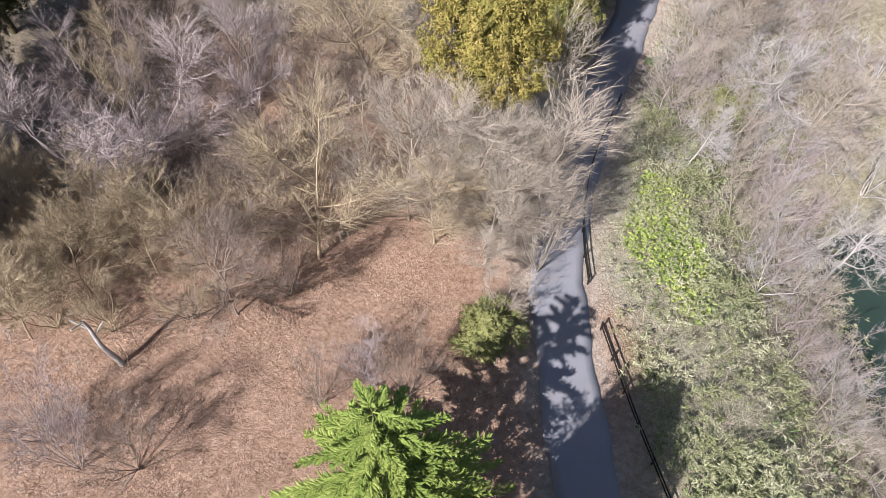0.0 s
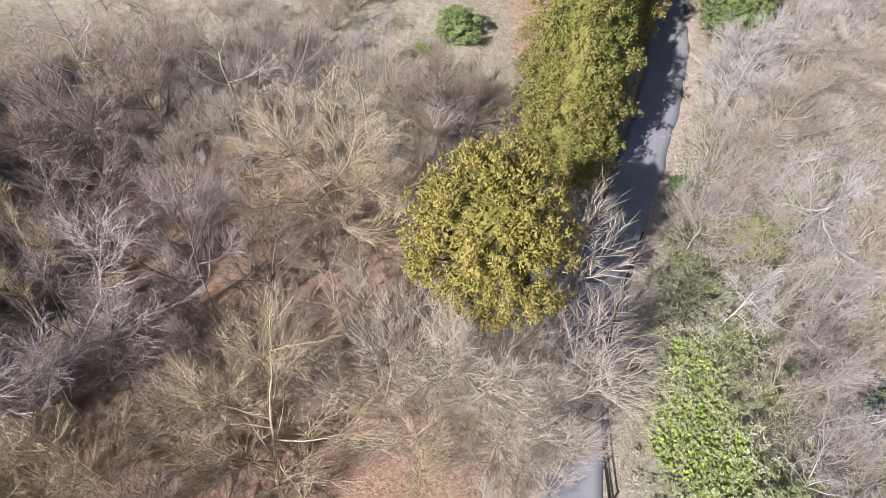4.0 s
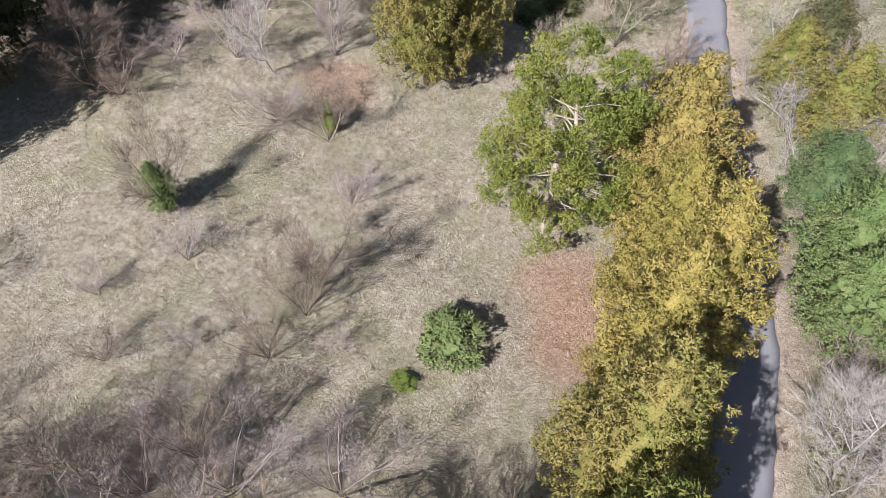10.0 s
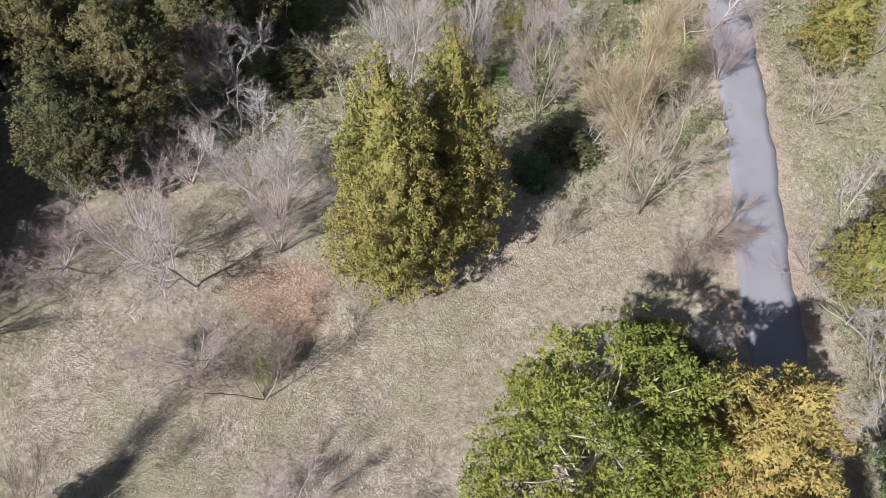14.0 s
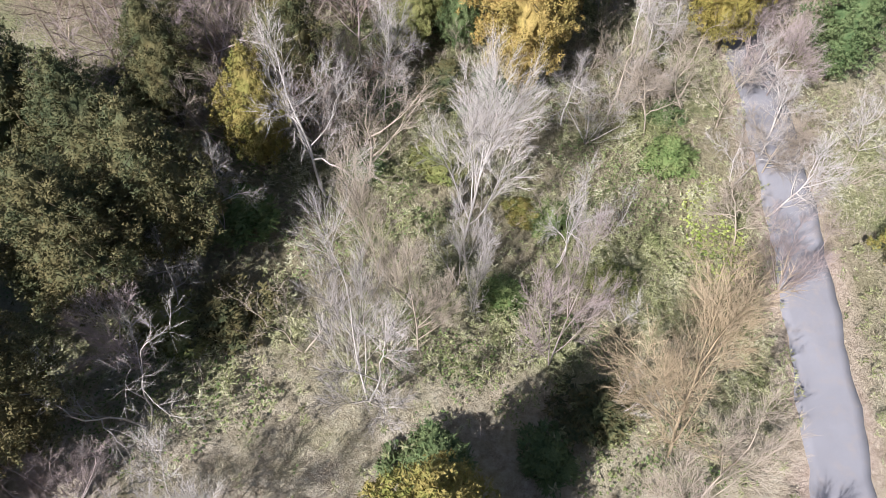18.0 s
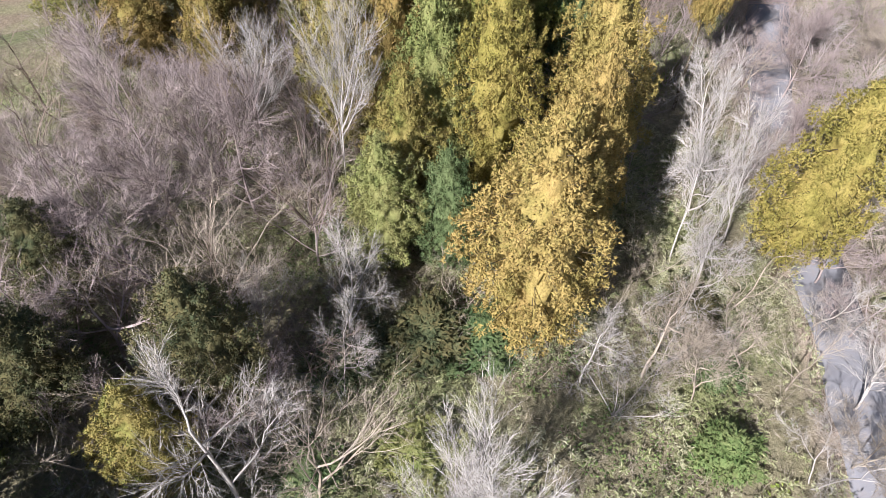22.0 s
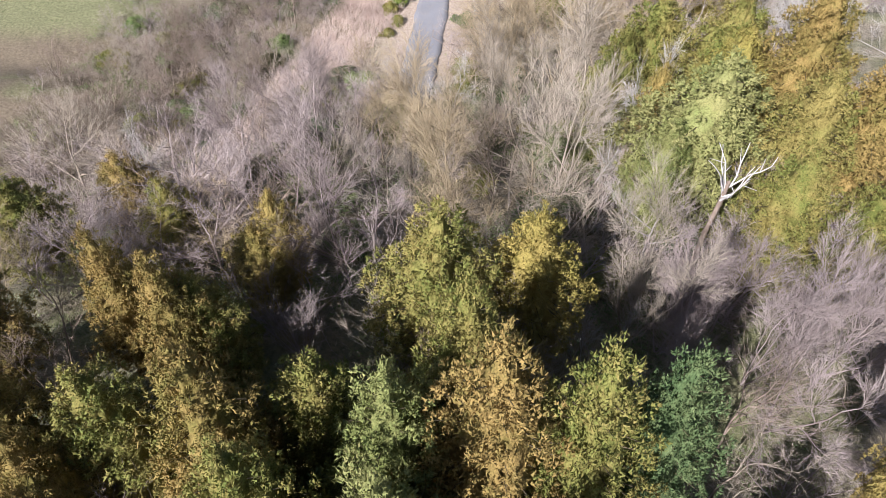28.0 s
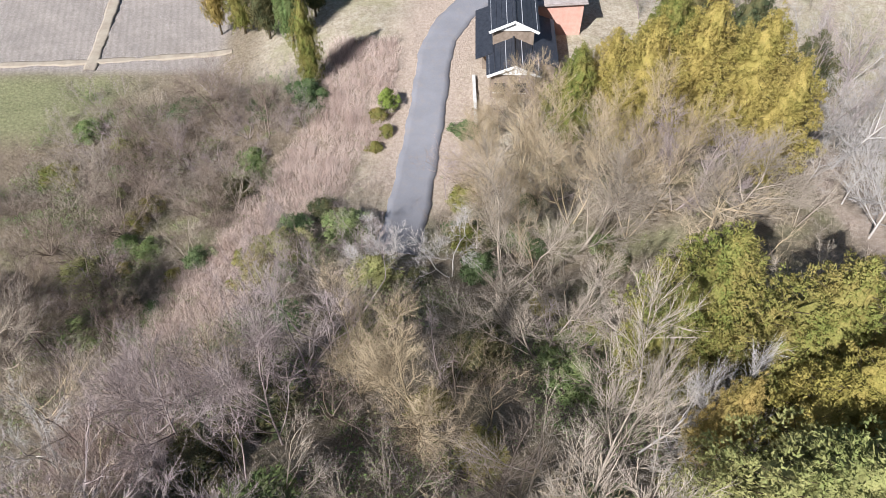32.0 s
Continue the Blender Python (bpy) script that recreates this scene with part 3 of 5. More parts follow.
def distance_to(line, x, y):
    best = np.full(np.shape(x), 1e9)
    for px, py in line[::2]:
        best = np.minimum(best, (x - px) ** 2 + (y - py) ** 2)
    return np.sqrt(best)


D_ROAD, D_LANE = distance_to(ROAD_LINE, GX, GY), distance_to(LANE_LINE, GX, GY)
OFF = sm(2.2, 4.0, D_ROAD) * sm(3.6, 5.5, D_LANE)
GZ = GZ + OFF * (0.10 * wobble(GX, GY, 1.9) + 0.16 * wobble(GX, GY, 0.55, 2) + RNG.normal(size=GX.shape) * 0.03)


def side_of_road(x, y):
    """Metres to the east of the road's middle."""
    return x - np.interp(y, ROAD_LINE[:, 1], ROAD_LINE[:, 0])


def bank_line(y):
    """Middle of the bare strip that runs down the western slope."""
    return np.interp(y, [160, 168, 180, 187, 197, 204, 214, 226], [-13.5, -15.0, -16.5, -15.6, -10.4, -8.2, -5.4, -4.0])


def zones(x, y):
    """Cover of the land: litter, green, brown floor with painted shade, bare dirt, tilled soil."""
    w1, w2 = wobble(x, y, 0.35, 1), wobble(x, y, 0.9, 4)
    e = side_of_road(x, y)
    litter = sm(-0.1, 0.5, 1.2 - ((x + 8) / 19) ** 2 - ((y - 11.2) / 13) ** 2 + 0.3 * w1)
    litter = np.maximum(litter, 0.9 * sm(-0.2, 0.7, 0.7 - ((x - 9) / 4.5) ** 2 - ((y - 57.7) / 8) ** 2 + 0.25 * w2))
    litter = np.maximum(litter, 0.7 * sm(0, 0.5, 0.6 - ((x + 6) / 5) ** 2 - ((y - 76.7) / 4) ** 2 + 0.25 * w2))
    litter = np.maximum(litter, 0.9 * sm(0, 0.6, 0.9 - ((x + 9) / 15) ** 2 - ((y - 34) / 11) ** 2 + 0.4 * w1))
    green = sm(2.4, 5.5, e) * (0.35 + 0.5 * sm(-0.4, 0.6, w1 + 0.6 * w2)) * (1 - sm(147.5, 158.6, y))
    green = green * (1 - 0.65 * sm(19, 25, x) * (1 - sm(50, 62, y)))
    green = np.maximum(green, sm(84.1, 94.7, y) * (1 - sm(147.5, 158.6, y)) * (0.3 + 0.5 * sm(-0.3, 0.5, w1 + w2)))
    green = np.maximum(green, 0.5 * sm(158.6, 182.2, y) * (1 - sm(198.1, 204.4, y)) * sm(-0.2, 0.6, w2))
    green = np.maximum(green, 0.7 * sm(210.8, 217.1, y) * (1 - sm(224.5, 229.8, y)) * sm(32, 42, -x))
    # brown woodland floor, darkened to paint in shade under groves and thickets
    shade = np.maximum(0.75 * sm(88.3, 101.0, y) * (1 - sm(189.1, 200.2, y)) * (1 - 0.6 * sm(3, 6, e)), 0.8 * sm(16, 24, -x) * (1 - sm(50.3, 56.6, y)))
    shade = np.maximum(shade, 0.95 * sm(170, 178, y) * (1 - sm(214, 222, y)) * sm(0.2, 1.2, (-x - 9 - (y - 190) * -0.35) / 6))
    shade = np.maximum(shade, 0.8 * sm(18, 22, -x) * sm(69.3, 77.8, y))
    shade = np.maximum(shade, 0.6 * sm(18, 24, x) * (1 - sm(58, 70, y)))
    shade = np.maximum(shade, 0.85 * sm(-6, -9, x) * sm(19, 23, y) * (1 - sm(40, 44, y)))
    dirt = sm(3.4, 1.9, np.abs(e)) * (0.5 + 0.5 * sm(-0.5, 0.3, w2))
    lane = distance_to(LANE_LINE, x, y)
    bank = sm(11, 4, lane + 2.2 * w1) * sm(191.4, 202.3, y)
    bank = np.maximum(bank, sm(1.0, 0.5, np.abs((x - bank_line(y)) / 5.6)) * sm(158.6, 168.0, y) * (1 - sm(220.3, 230.9, y)) * (0.55 + 0.4 * w2))
    tilled = sm(226.6, 228.7, y) * sm(24, 27, -x)
    return litter, green, shade, np.clip(np.maximum(dirt, bank), 0, 1), tilled


nx, ny = len(xs), len(ys)
idx = np.arange(nx * ny).reshape(ny, nx)
quads = np.stack([idx[:-1, :-1], idx[:-1, 1:], idx[1:, 1:], idx[1:, :-1]], -1).reshape(-1, 4)
land = tri_mesh("ground", np.stack([GX, GY, GZ], -1).reshape(-1, 3), quads, smooth=True)
for nm, val in zip(("leaf_litter", "green_cover", "painted_shade_floor", "bare_dirt", "tilled"), zones(GX, GY)):
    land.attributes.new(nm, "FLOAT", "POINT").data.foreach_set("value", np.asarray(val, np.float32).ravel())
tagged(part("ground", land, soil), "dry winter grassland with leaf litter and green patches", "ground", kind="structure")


def lane_mesh(name, line, half, lift):
    d = unit(np.gradient(line, axis=0))
    nrm = np.stack([d[:, 1], -d[:, 0]], 1)
    cols = np.linspace(-1, 1, 7)
    hw = half + 0.10 * np.sin(np.arange(len(line)) * 0.9) + 0.07 * np.sin(np.arange(len(line)) * 2.3)
    p = line[:, None] + nrm[:, None] * (cols[None, :, None] * hw[:, None, None])
    z = ground(p[..., 0], p[..., 1]) + lift + 0.04 * (1 - cols[None] ** 2)
    top = np.concatenate([p, z[..., None]], -1)
    skirt_a, skirt_b = top[:, :1].copy(), top[:, -1:].copy()
    skirt_a[..., 2] -= 0.25
    skirt_b[..., 2] -= 0.25
    grid = np.concatenate([skirt_a, top, skirt_b], 1)
    n, m = grid.shape[:2]
    k = np.arange(n * m).reshape(n, m)
    return tri_mesh(name, grid.reshape(-1, 3), np.stack([k[:-1, :-1], k[:-1, 1:], k[1:, 1:], k[1:, :-1]], -1).reshape(-1, 4), smooth=True)


tagged(part("road", lane_mesh("road", ROAD_LINE, 1.65, 0.07), asphalt), "narrow weathered grey asphalt lane through the trees", "road", kind="structure")
tagged(part("road", lane_mesh("road", LANE_LINE, 2.2, 0.12), asphalt), "pale grey asphalt road bending past a house", "road", kind="structure")
pond = tri_mesh("water", [(27, -60, -11.9), (140, -60, -11.9), (140, 44, -11.9), (27, 44, -11.9)], [(0, 1, 2, 3)])
tagged(part("water", pond, water_mat), "still dark green pond below the bank", "water", kind="structure")


# ---- evergreens ----
def cedars(rows, where, **more):
    for x, y, h, r, shape, colour in rows:
        evergreen(x, y, h, r, shape, colour, where, **more)


# unseen cedars behind the start, added to throw shade on the road
cedars([(-1.6, -6.5, 12.0, 3.0, "ovoid", "dark"), (0.8, -1.6, 14.0, 3.2, "dome", "dark"), (3.2, -0.8, 13.0, 2.6, "dome", "dark")], "beside the lane")
fir_tree(-2.2, 3.6, 13.5, 5.6)
cedars([(2.5, 25.6, 16.0, 3.1, "ball", "yellow"), (8.2, 40.2, 12.8, 3.0, "tall", "olive"), (8.6, 41.8, 15.1, 3.4, "tall", "olive"), (9.6, 47.3, 14.8, 3.3, "tall", "olive"),
        (11.6, 52.4, 13.9, 3.2, "tall", "yellow"), (14.0, 55.3, 14.6, 3.0, "tall", "yellow"), (13.6, 59.6, 12.4, 3.3, "tall", "yellow"), (15.2, 65.6, 13.5, 3.7, "tall", "orange")],
       "in the row along the lane")
cedars([(0.0, 77.6, 16.0, 3.0, "tall", "olive"), (3.0, 80.9, 15.3, 2.8, "tall", "olive")], "at the edge of the dry meadow")
cedars([(-15.2, 86.8, 10.2, 2.8, "dome", "dark"), (-17.5, 83.0, 9.1, 2.8, "ovoid", "dark"), (-20.5, 89.9, 13.6, 3.2, "ovoid", "dark"), (-10.8, 98.0, 11.5, 3.0, "ovoid", "dark"),
        (-14.0, 94.4, 11.0, 3.2, "ovoid", "dark"), (-15.0, 101.1, 11.0, 3.0, "ovoid", "dark"), (-5.6, 109.3, 11.8, 2.4, "dome", "dark"), (-13.5, 108.6, 9.5, 2.2, "dome", "dark"),
        (-7.6, 106.0, 9.1, 2.0, "dome", "olive"), (-14.5, 114.6, 8.5, 2.0, "dome", "dark"), (-20.0, 103.5, 11.5, 3.2, "ovoid", "dark")], "in the dark grove on the slope")
# tall cedars mostly out of view, added to shade the western thicket and grove
cedars([(-30.5, 19.5, 17.0, 3.6, "dome", "dark"), (-29.6, 25.0, 17.0, 3.6, "dome", "dark"), (-30.5, 31.0, 15.0, 3.2, "dome", "dark"), (-31.0, 14.0, 16.0, 3.4, "dome", "dark"), (-26.0, 13.0, 19.0, 1.9, "column", "dark"), (-31.5, 38.5, 12.6, 3.2, "ovoid", "dark"),
        (-30.5, 66.0, 17.0, 3.4, "tall", "dark"), (-30.0, 72.0, 18.0, 3.6, "tall", "dark"), (-29.5, 78.5, 18.0, 3.6, "tall", "dark"), (-28.5, 85.0, 18.0, 3.6, "tall", "dark"), (-27.0, 92.0, 17.0, 3.6, "tall", "dark")],
       "added west of the meadow to cast shade")
cedars([(8.9, 114.3, 15.8, 3.2, "dome", "orange"), (10.0, 117.4, 14.8, 2.6, "dome", "orange"), (11.8, 119.8, 16.0, 1.9, "ovoid", "orange"), (24.2, 119.2, 14.5, 2.7, "dome", "yellow"),
        (7.3, 124.8, 16.0, 2.5, "dome", "yellow"), (13.0, 125.9, 16.0, 3.0, "dome", "orange"), (21.2, 134.0, 15.6, 1.5, "ball", "orange"), (13.0, 131.4, 9.5, 1.7, "ovoid", "deep"), (1.2, 119.2, 10.4, 2.2, "ovoid", "fresh"),
        (2.4, 122.6, 11.8, 2.2, "ovoid", "olive"), (4.7, 119.1, 9.9, 1.7, "dome", "deep")], "on the wooded hillside")
cedars([(7.0, 135.0, 18.1, 2.8, "ovoid", "rust"), (9.9, 134.9, 17.7, 2.5, "ovoid", "olive"), (6.5, 128.7, 17.7, 2.5, "ovoid", "olive"), (1.5, 128.3, 17.5, 2.7, "ovoid", "rust"),
        (-1.2, 127.9, 16.9, 2.6, "ovoid", "olive"), (3.8, 131.5, 17.3, 2.6, "ovoid", "fresh"), (3.7, 135.3, 15.7, 2.5, "ovoid", "fresh"), (-2.3, 135.8, 15.6, 2.4, "ovoid", "rust"),
        (0.8, 137.3, 12.6, 2.3, "ovoid", "olive"), (5.2, 143.4, 13.6, 3.0, "ovoid", "olive"), (9.4, 144.5, 12.2, 2.3, "dome", "yellow"), (-8.2, 134.6, 12.2, 1.8, "ovoid", "rust"),
        (-6.5, 136.5, 12.4, 2.4, "ovoid", "olive"), (-5.6, 141.4, 12.2, 1.9, "ovoid", "rust"), (-4.7, 142.1, 10.2, 1.9, "ovoid", "olive"), (-2.8, 148.2, 8.8, 1.5, "dome", "orange")],
       "in the cedar stand on the crest")
cedars([(-3.8, 147.2, 7.2, 1.7, "dome", "orange"), (-12.9, 153.9, 7.4, 2.1, "ovoid", "rust"), (-11.3, 136.6, 12.2, 2.3, "ovoid", "rust"), (-7.9, 142.4, 12.0, 1.7, "ovoid", "rust"), (-14.5, 141.5, 11.5, 2.3, "ovoid", "rust"),
        (-9.1, 150.6, 7.4, 1.8, "ovoid", "olive"), (-17.0, 150.0, 8.5, 2.3, "ovoid", "olive"), (-9.6, 131.1, 12.4, 2.2, "ovoid", "rust"), (3.9, 125.7, 15.3, 2.6, "ovoid", "fresh"),
        (12.9, 136.0, 15.9, 2.2, "ovoid", "deep"), (6.2, 138.6, 15.5, 2.3, "ovoid", "olive"), (-14.8, 133.1, 11.0, 2.3, "ovoid", "rust"), (-19.5, 136.3, 11.0, 2.6, "ovoid", "olive"), (-0.6, 133.0, 15.6, 2.3, "ovoid", "olive")],
       "in the cedar stand on the crest")
cedars([(20.6, 168.6, 14.2, 3.6, "dome", "olive"), (18.0, 166.4, 12.6, 2.4, "dome", "olive"), (18.6, 160.2, 11.6, 1.4, "dome", "orange"), (24.0, 164.4, 14.2, 3.3, "dome", "olive"),
        (20.0, 155.2, 13.6, 3.9, "dome", "fresh"), (17.6, 153.6, 10.5, 2.0, "dome", "fresh"), (24.6, 153.4, 13.2, 2.8, "dome", "olive"), (27.2, 161.0, 15.0, 3.0, "dome", "rust"),
        (22.6, 159.6, 13.2, 2.6, "dome", "yellow"), (28.6, 154.5, 14.2, 3.0, "dome", "rust"), (22.6, 149.2, 11.2, 2.4, "dome", "olive"), (27.0, 148.0, 10.7, 2.3, "dome", "olive")],
       "in the mixed wood above the house")
cedars([(25.0, 200.5, 18.0, 3.6, "dome", "yellow"), (29.5, 200.0, 18.5, 3.8, "dome", "yellow"), (35.0, 205.0, 17.0, 3.6, "dome", "olive"), (38.5, 212.0, 17.0, 3.6, "dome", "dark"), (31.0, 214.0, 16.0, 3.6, "dome", "olive"), (42.0, 204.0, 16.0, 3.4, "dome", "dark"), (36.0, 222.0, 16.0, 3.6, "dome", "dark"),
        (20.0, 206.5, 14.0, 2.8, "dome", "olive"), (23.6, 207.5, 15.0, 3.2, "dome", "yellow"), (27.6, 204.0, 15.0, 3.2, "dome", "yellow"), (31.5, 201.0, 15.0, 3.4, "dome", "yellow"), (31.5, 194.0, 14.0, 3.3, "dome", "yellow"), (32.0, 188.5, 12.5, 2.8, "dome", "yellow")],
       "beside the house")
cedars([(-14.6, 230.0, 16.4, 2.0, "column", "green"), (-10.6, 219.4, 12.3, 1.7, "column", "olive"), (-18.6, 233.1, 15.7, 2.2, "column", "dark"), (-22.8, 235.8, 15.6, 2.2, "column", "olive"),
        (-6.5, 238.4, 12.8, 1.8, "column", "green"), (-12.0, 235.4, 14.8, 2.0, "column", "dark"), (-26.5, 236.5, 14.3, 1.8, "dome", "orange"), (-2.5, 242.9, 11.1, 1.8, "column", "dark")],
       "in the belt beside the fields")
pine_tree(7.5, 64.3, 12.0, 4.5)
cedars([(24.0, 57.2, 7.9, 2.8, "broad", "green"), (25.2, 61.0, 9.0, 3.0, "broad", "green"), (25.6, 66.4, 7.3, 2.6, "broad", "deep"), (28.0, 72.4, 9.0, 2.6, "broad", "olive"),
        (26.6, 78.0, 7.3, 2.4, "broad", "olive"), (30.5, 81.8, 6.8, 2.4, "broad", "dark"), (31.5, 98.8, 9.2, 2.6, "broad", "olive"), (32.0, 116.4, 10.0, 2.6, "broad", "deep")],
       "beyond the lane", name="broadleaf_tree", what="evergreen broadleaf tree")
for x, y, h, r, c in [(2.2, 14.3, 2.4, 1.35, "fresh"), (1.6, 55.5, 2.2, 1.35, "green"), (-0.7, 52.8, 0.6, 0.5, "fir"), (8.6, 87.5, 1.6, 1.2, "deep"), (-27.5, 219.2, 1.8, 1.8, "deep"),
                      (-0.8, 213.9, 2.8, 0.9, "fir"), (-1.8, 211.8, 1.6, 0.9, "olive"), (-0.8, 209.3, 1.2, 0.7, "olive"), (-2.0, 206.6, 1.0, 0.7, "olive"), (8.6, 209.3, 1.6, 1.2, "deep"), (10.5, 103.1, 1.4, 1.3, "green"),
                      (-2.0, 106.3, 1.4, 1.4, "deep"), (4.5, 146.5, 2.5, 1.6, "green")]:
    evergreen(x, y, h, r, "bush", c, "on the dry ground", name="evergreen_bush", category="bush", what="low bush")
b_rng = np.random.default_rng(41)
for x0, x1, y0, y1, n in ((-12, 22, 148, 198, 40), (-42, -8, 178, 222, 30), (-18, 20, 84, 118, 26), (12, 30, 30, 75, 16)):
    for _ in range(n):
        x, y = b_rng.uniform(x0, x1), b_rng.uniform(y0, y1)
        if min(distance_to(ROAD_LINE, x, y), distance_to(LANE_LINE, x, y) - 1) > 3 and ground(x, y) > -10 - 16 * (y > 100) and abs(x - bank_line(y)) > 3:
            h = b_rng.uniform(1.0, 2.8)
            evergreen(x, y, h, h * b_rng.uniform(0.5, 0.8), "bush", b_rng.choice(["deep", "green", "olive", "dark", "fresh"]), "between bare trees", name="evergreen_bush", category="bush", what="low bush")
# the ivy-wrapped stump-like shrub on the meadow, with bare limbs above it
evergreen(-14.9, 62.8, 3.9, 0.95, "column", "green", "wrapping a bare trunk on the meadow", name="ivy_column", category="shrub", what="ivy column")
bare_tree(-14.9, 62.9, 8.0, 1, 4, "rising from ivy on the meadow", turn=1.2, radius=2.2)
evergreen(-6.3, 71.2, 2.4, 0.45, "column", "fir", "wrapping a bare trunk on the meadow", name="ivy_column", category="shrub", what="ivy column")

# ---- leafless trees ----
# place, height, crown radius, shape, tint
BARE_START = [
    (-19.0, 22.6, 10.6, 5.4, 1, 1), (-16.5, 23.4, 7.6, 2.9, 1, 1), (-12.2, 28.8, 10.1, 2.7, 0, 1), (-7.3, 19.0, 10.8, 4.3, 0, 2), (-11.2, 14.9, 8.9, 2.9, 0, 4),
    (3.0, 22.6, 13.9, 5.0, 1, 0), (5.1, 22.8, 5.2, 3.1, 3, 0), (-2.2, 22.5, 10.9, 3.6, 0, 0), (-22.9, 19.0, 7.6, 2.7, 0, 2), (-19.0, 15.6, 6.6, 2.7, 0, 2),
    (-15.8, 17.1, 6.6, 2.6, 0, 2), (-21.3, 12.9, 6.9, 2.0, 0, 2), (-13.4, 14.4, 4.2, 1.9, 3, 2), (-4.2, 11.7, 3.9, 1.6, 3, 1), (-1.9, 10.6, 6.1, 1.4, 3, 4),
]
BARE_PALE = [
    (1.2, 22.2, 12.0, 4.2, 0, 0), (4.4, 21.4, 10.5, 3.6, 0, 0), (-0.6, 20.8, 9.0, 3.2, 0, 2), (5.6, 19.4, 6.5, 2.4, 3, 0), (2.4, 19.6, 8.0, 3.0, 0, 0),
    (-20.8, 27.6, 8.5, 3.2, 0, 1), (-24.0, 27.0, 8.0, 3.2, 0, 4), (-13.8, 24.0, 6.5, 2.6, 0, 4), (-10.2, 23.4, 7.0, 2.6, 0, 4), (-17.0, 30.5, 7.5, 2.8, 0, 4),
]
BARE_TAN = [
    (-20.5, 18.5, 7.5, 2.8, 0, 2), (-17.5, 18.8, 7.5, 2.8, 0, 2), (-22.5, 15.5, 7.0, 2.6, 0, 2), (-13.2, 17.8, 7.5, 2.6, 0, 2), (-10.8, 19.2, 8.0, 2.6, 0, 4), (-17.2, 13.4, 5.0, 2.0, 3, 2),
    (-24.5, 17.0, 7.5, 2.8, 0, 2), (-20.2, 13.6, 5.5, 2.2, 3, 2), (-8.6, 16.4, 5.5, 2.2, 3, 4),
]
BARE_VERGE = [
    (26.5, 118.5, 7.0, 2.8, 0, 1), (28.5, 124.0, 7.0, 3.0, 0, 0), (27.4, 129.5, 7.0, 3.0, 1, 1), (29.6, 135.5, 7.5, 3.0, 0, 1), (25.6, 115.6, 6.0, 2.4, 5, 3), (31.5, 141.0, 7.5, 3.0, 1, 1),
    (24.6, 125.0, 6.0, 2.4, 0, 0), (33.5, 130.0, 6.5, 3.0, 0, 1), (34.5, 122.0, 6.0, 2.8, 3, 0), (34.0, 147.5, 8.0, 3.2, 0, 1), (37.0, 138.0, 7.0, 3.0, 1, 0), (31.0, 119.5, 5.5, 2.6, 3, 0),
]
BARE_HOUSE = [
    (12.5, 208.5, 7.5, 2.6, 1, 2), (15.5, 209.0, 9.0, 3.0, 1, 2), (18.2, 208.5, 10.0, 3.2, 1, 2), (10.0, 207.5, 5.0, 2.0, 3, 2), (0.4, 184.5, 6.0, 2.4, 1, 3),
    (-1.6, 187.0, 5.0, 2.2, 3, 1), (18.4, 147.2, 8.5, 2.2, 1, 1), (17.0, 145.2, 8.0, 2.4, 1, 1), (20.4, 146.6, 8.5, 2.4, 0, 1), (22.6, 106.5, 6.5, 2.4, 5, 3), (25.0, 107.5, 6.0, 2.4, 0, 0), (27.2, 114.8, 6.5, 2.4, 0, 1),
]
BARE_LOW = [
    (-14.1, 6.2, 5.3, 1.8, 3, 4), (-18.5, 7.4, 5.5, 1.9, 3, 1), (-16.6, 6.1, 5.8, 1.6, 3, 1), (3.3, 16.1, 3.9, 1.4, 3, 0), (-24.6, 21.0, 7.6, 3.2, 1, 1),
    (-6.3, 9.9, 4.8, 1.3, 3, 4),
]
BARE_BANK = [
    (27.4, 41.3, 9.8, 4.9, 5, 3), (17.3, 29.9, 5.8, 2.6, 5, 3), (24.8, 26.4, 10.0, 3.8, 5, 3), (31.2, 27.7, 9.4, 3.8, 5, 3), (33.1, 41.5, 6.2, 4.2, 0, 0),
    (22.9, 45.0, 4.9, 3.7, 0, 0), (31.3, 52.2, 6.8, 4.1, 0, 0), (20.6, 26.9, 7.7, 2.7, 5, 0), (18.0, 37.6, 4.6, 2.5, 3, 0), (22.2, 49.7, 7.7, 3.2, 0, 3),
    (24.7, 45.9, 8.6, 3.0, 0, 0),
]
BARE_LEFT = [
    (-4.8, 34.0, 12.2, 4.7, 0, 2), (2.0, 42.4, 5.9, 3.9, 0, 4), (-18.7, 35.1, 10.1, 3.9, 0, 4), (-22.3, 33.4, 8.7, 3.3, 0, 4), (-16.3, 38.9, 7.0, 3.4, 0, 4),
    (-18.7, 26.3, 10.0, 2.7, 1, 2), (-8.9, 29.0, 8.3, 2.4, 0, 4), (-14.1, 34.4, 6.5, 2.4, 0, 0), (-11.1, 37.3, 7.3, 2.8, 0, 0), (-8.4, 46.6, 4.2, 2.9, 3, 1),
    (-3.5, 46.9, 4.4, 3.0, 3, 1), (0.6, 40.7, 10.8, 3.0, 0, 4), (-17.7, 41.8, 9.1, 2.8, 1, 4),
]
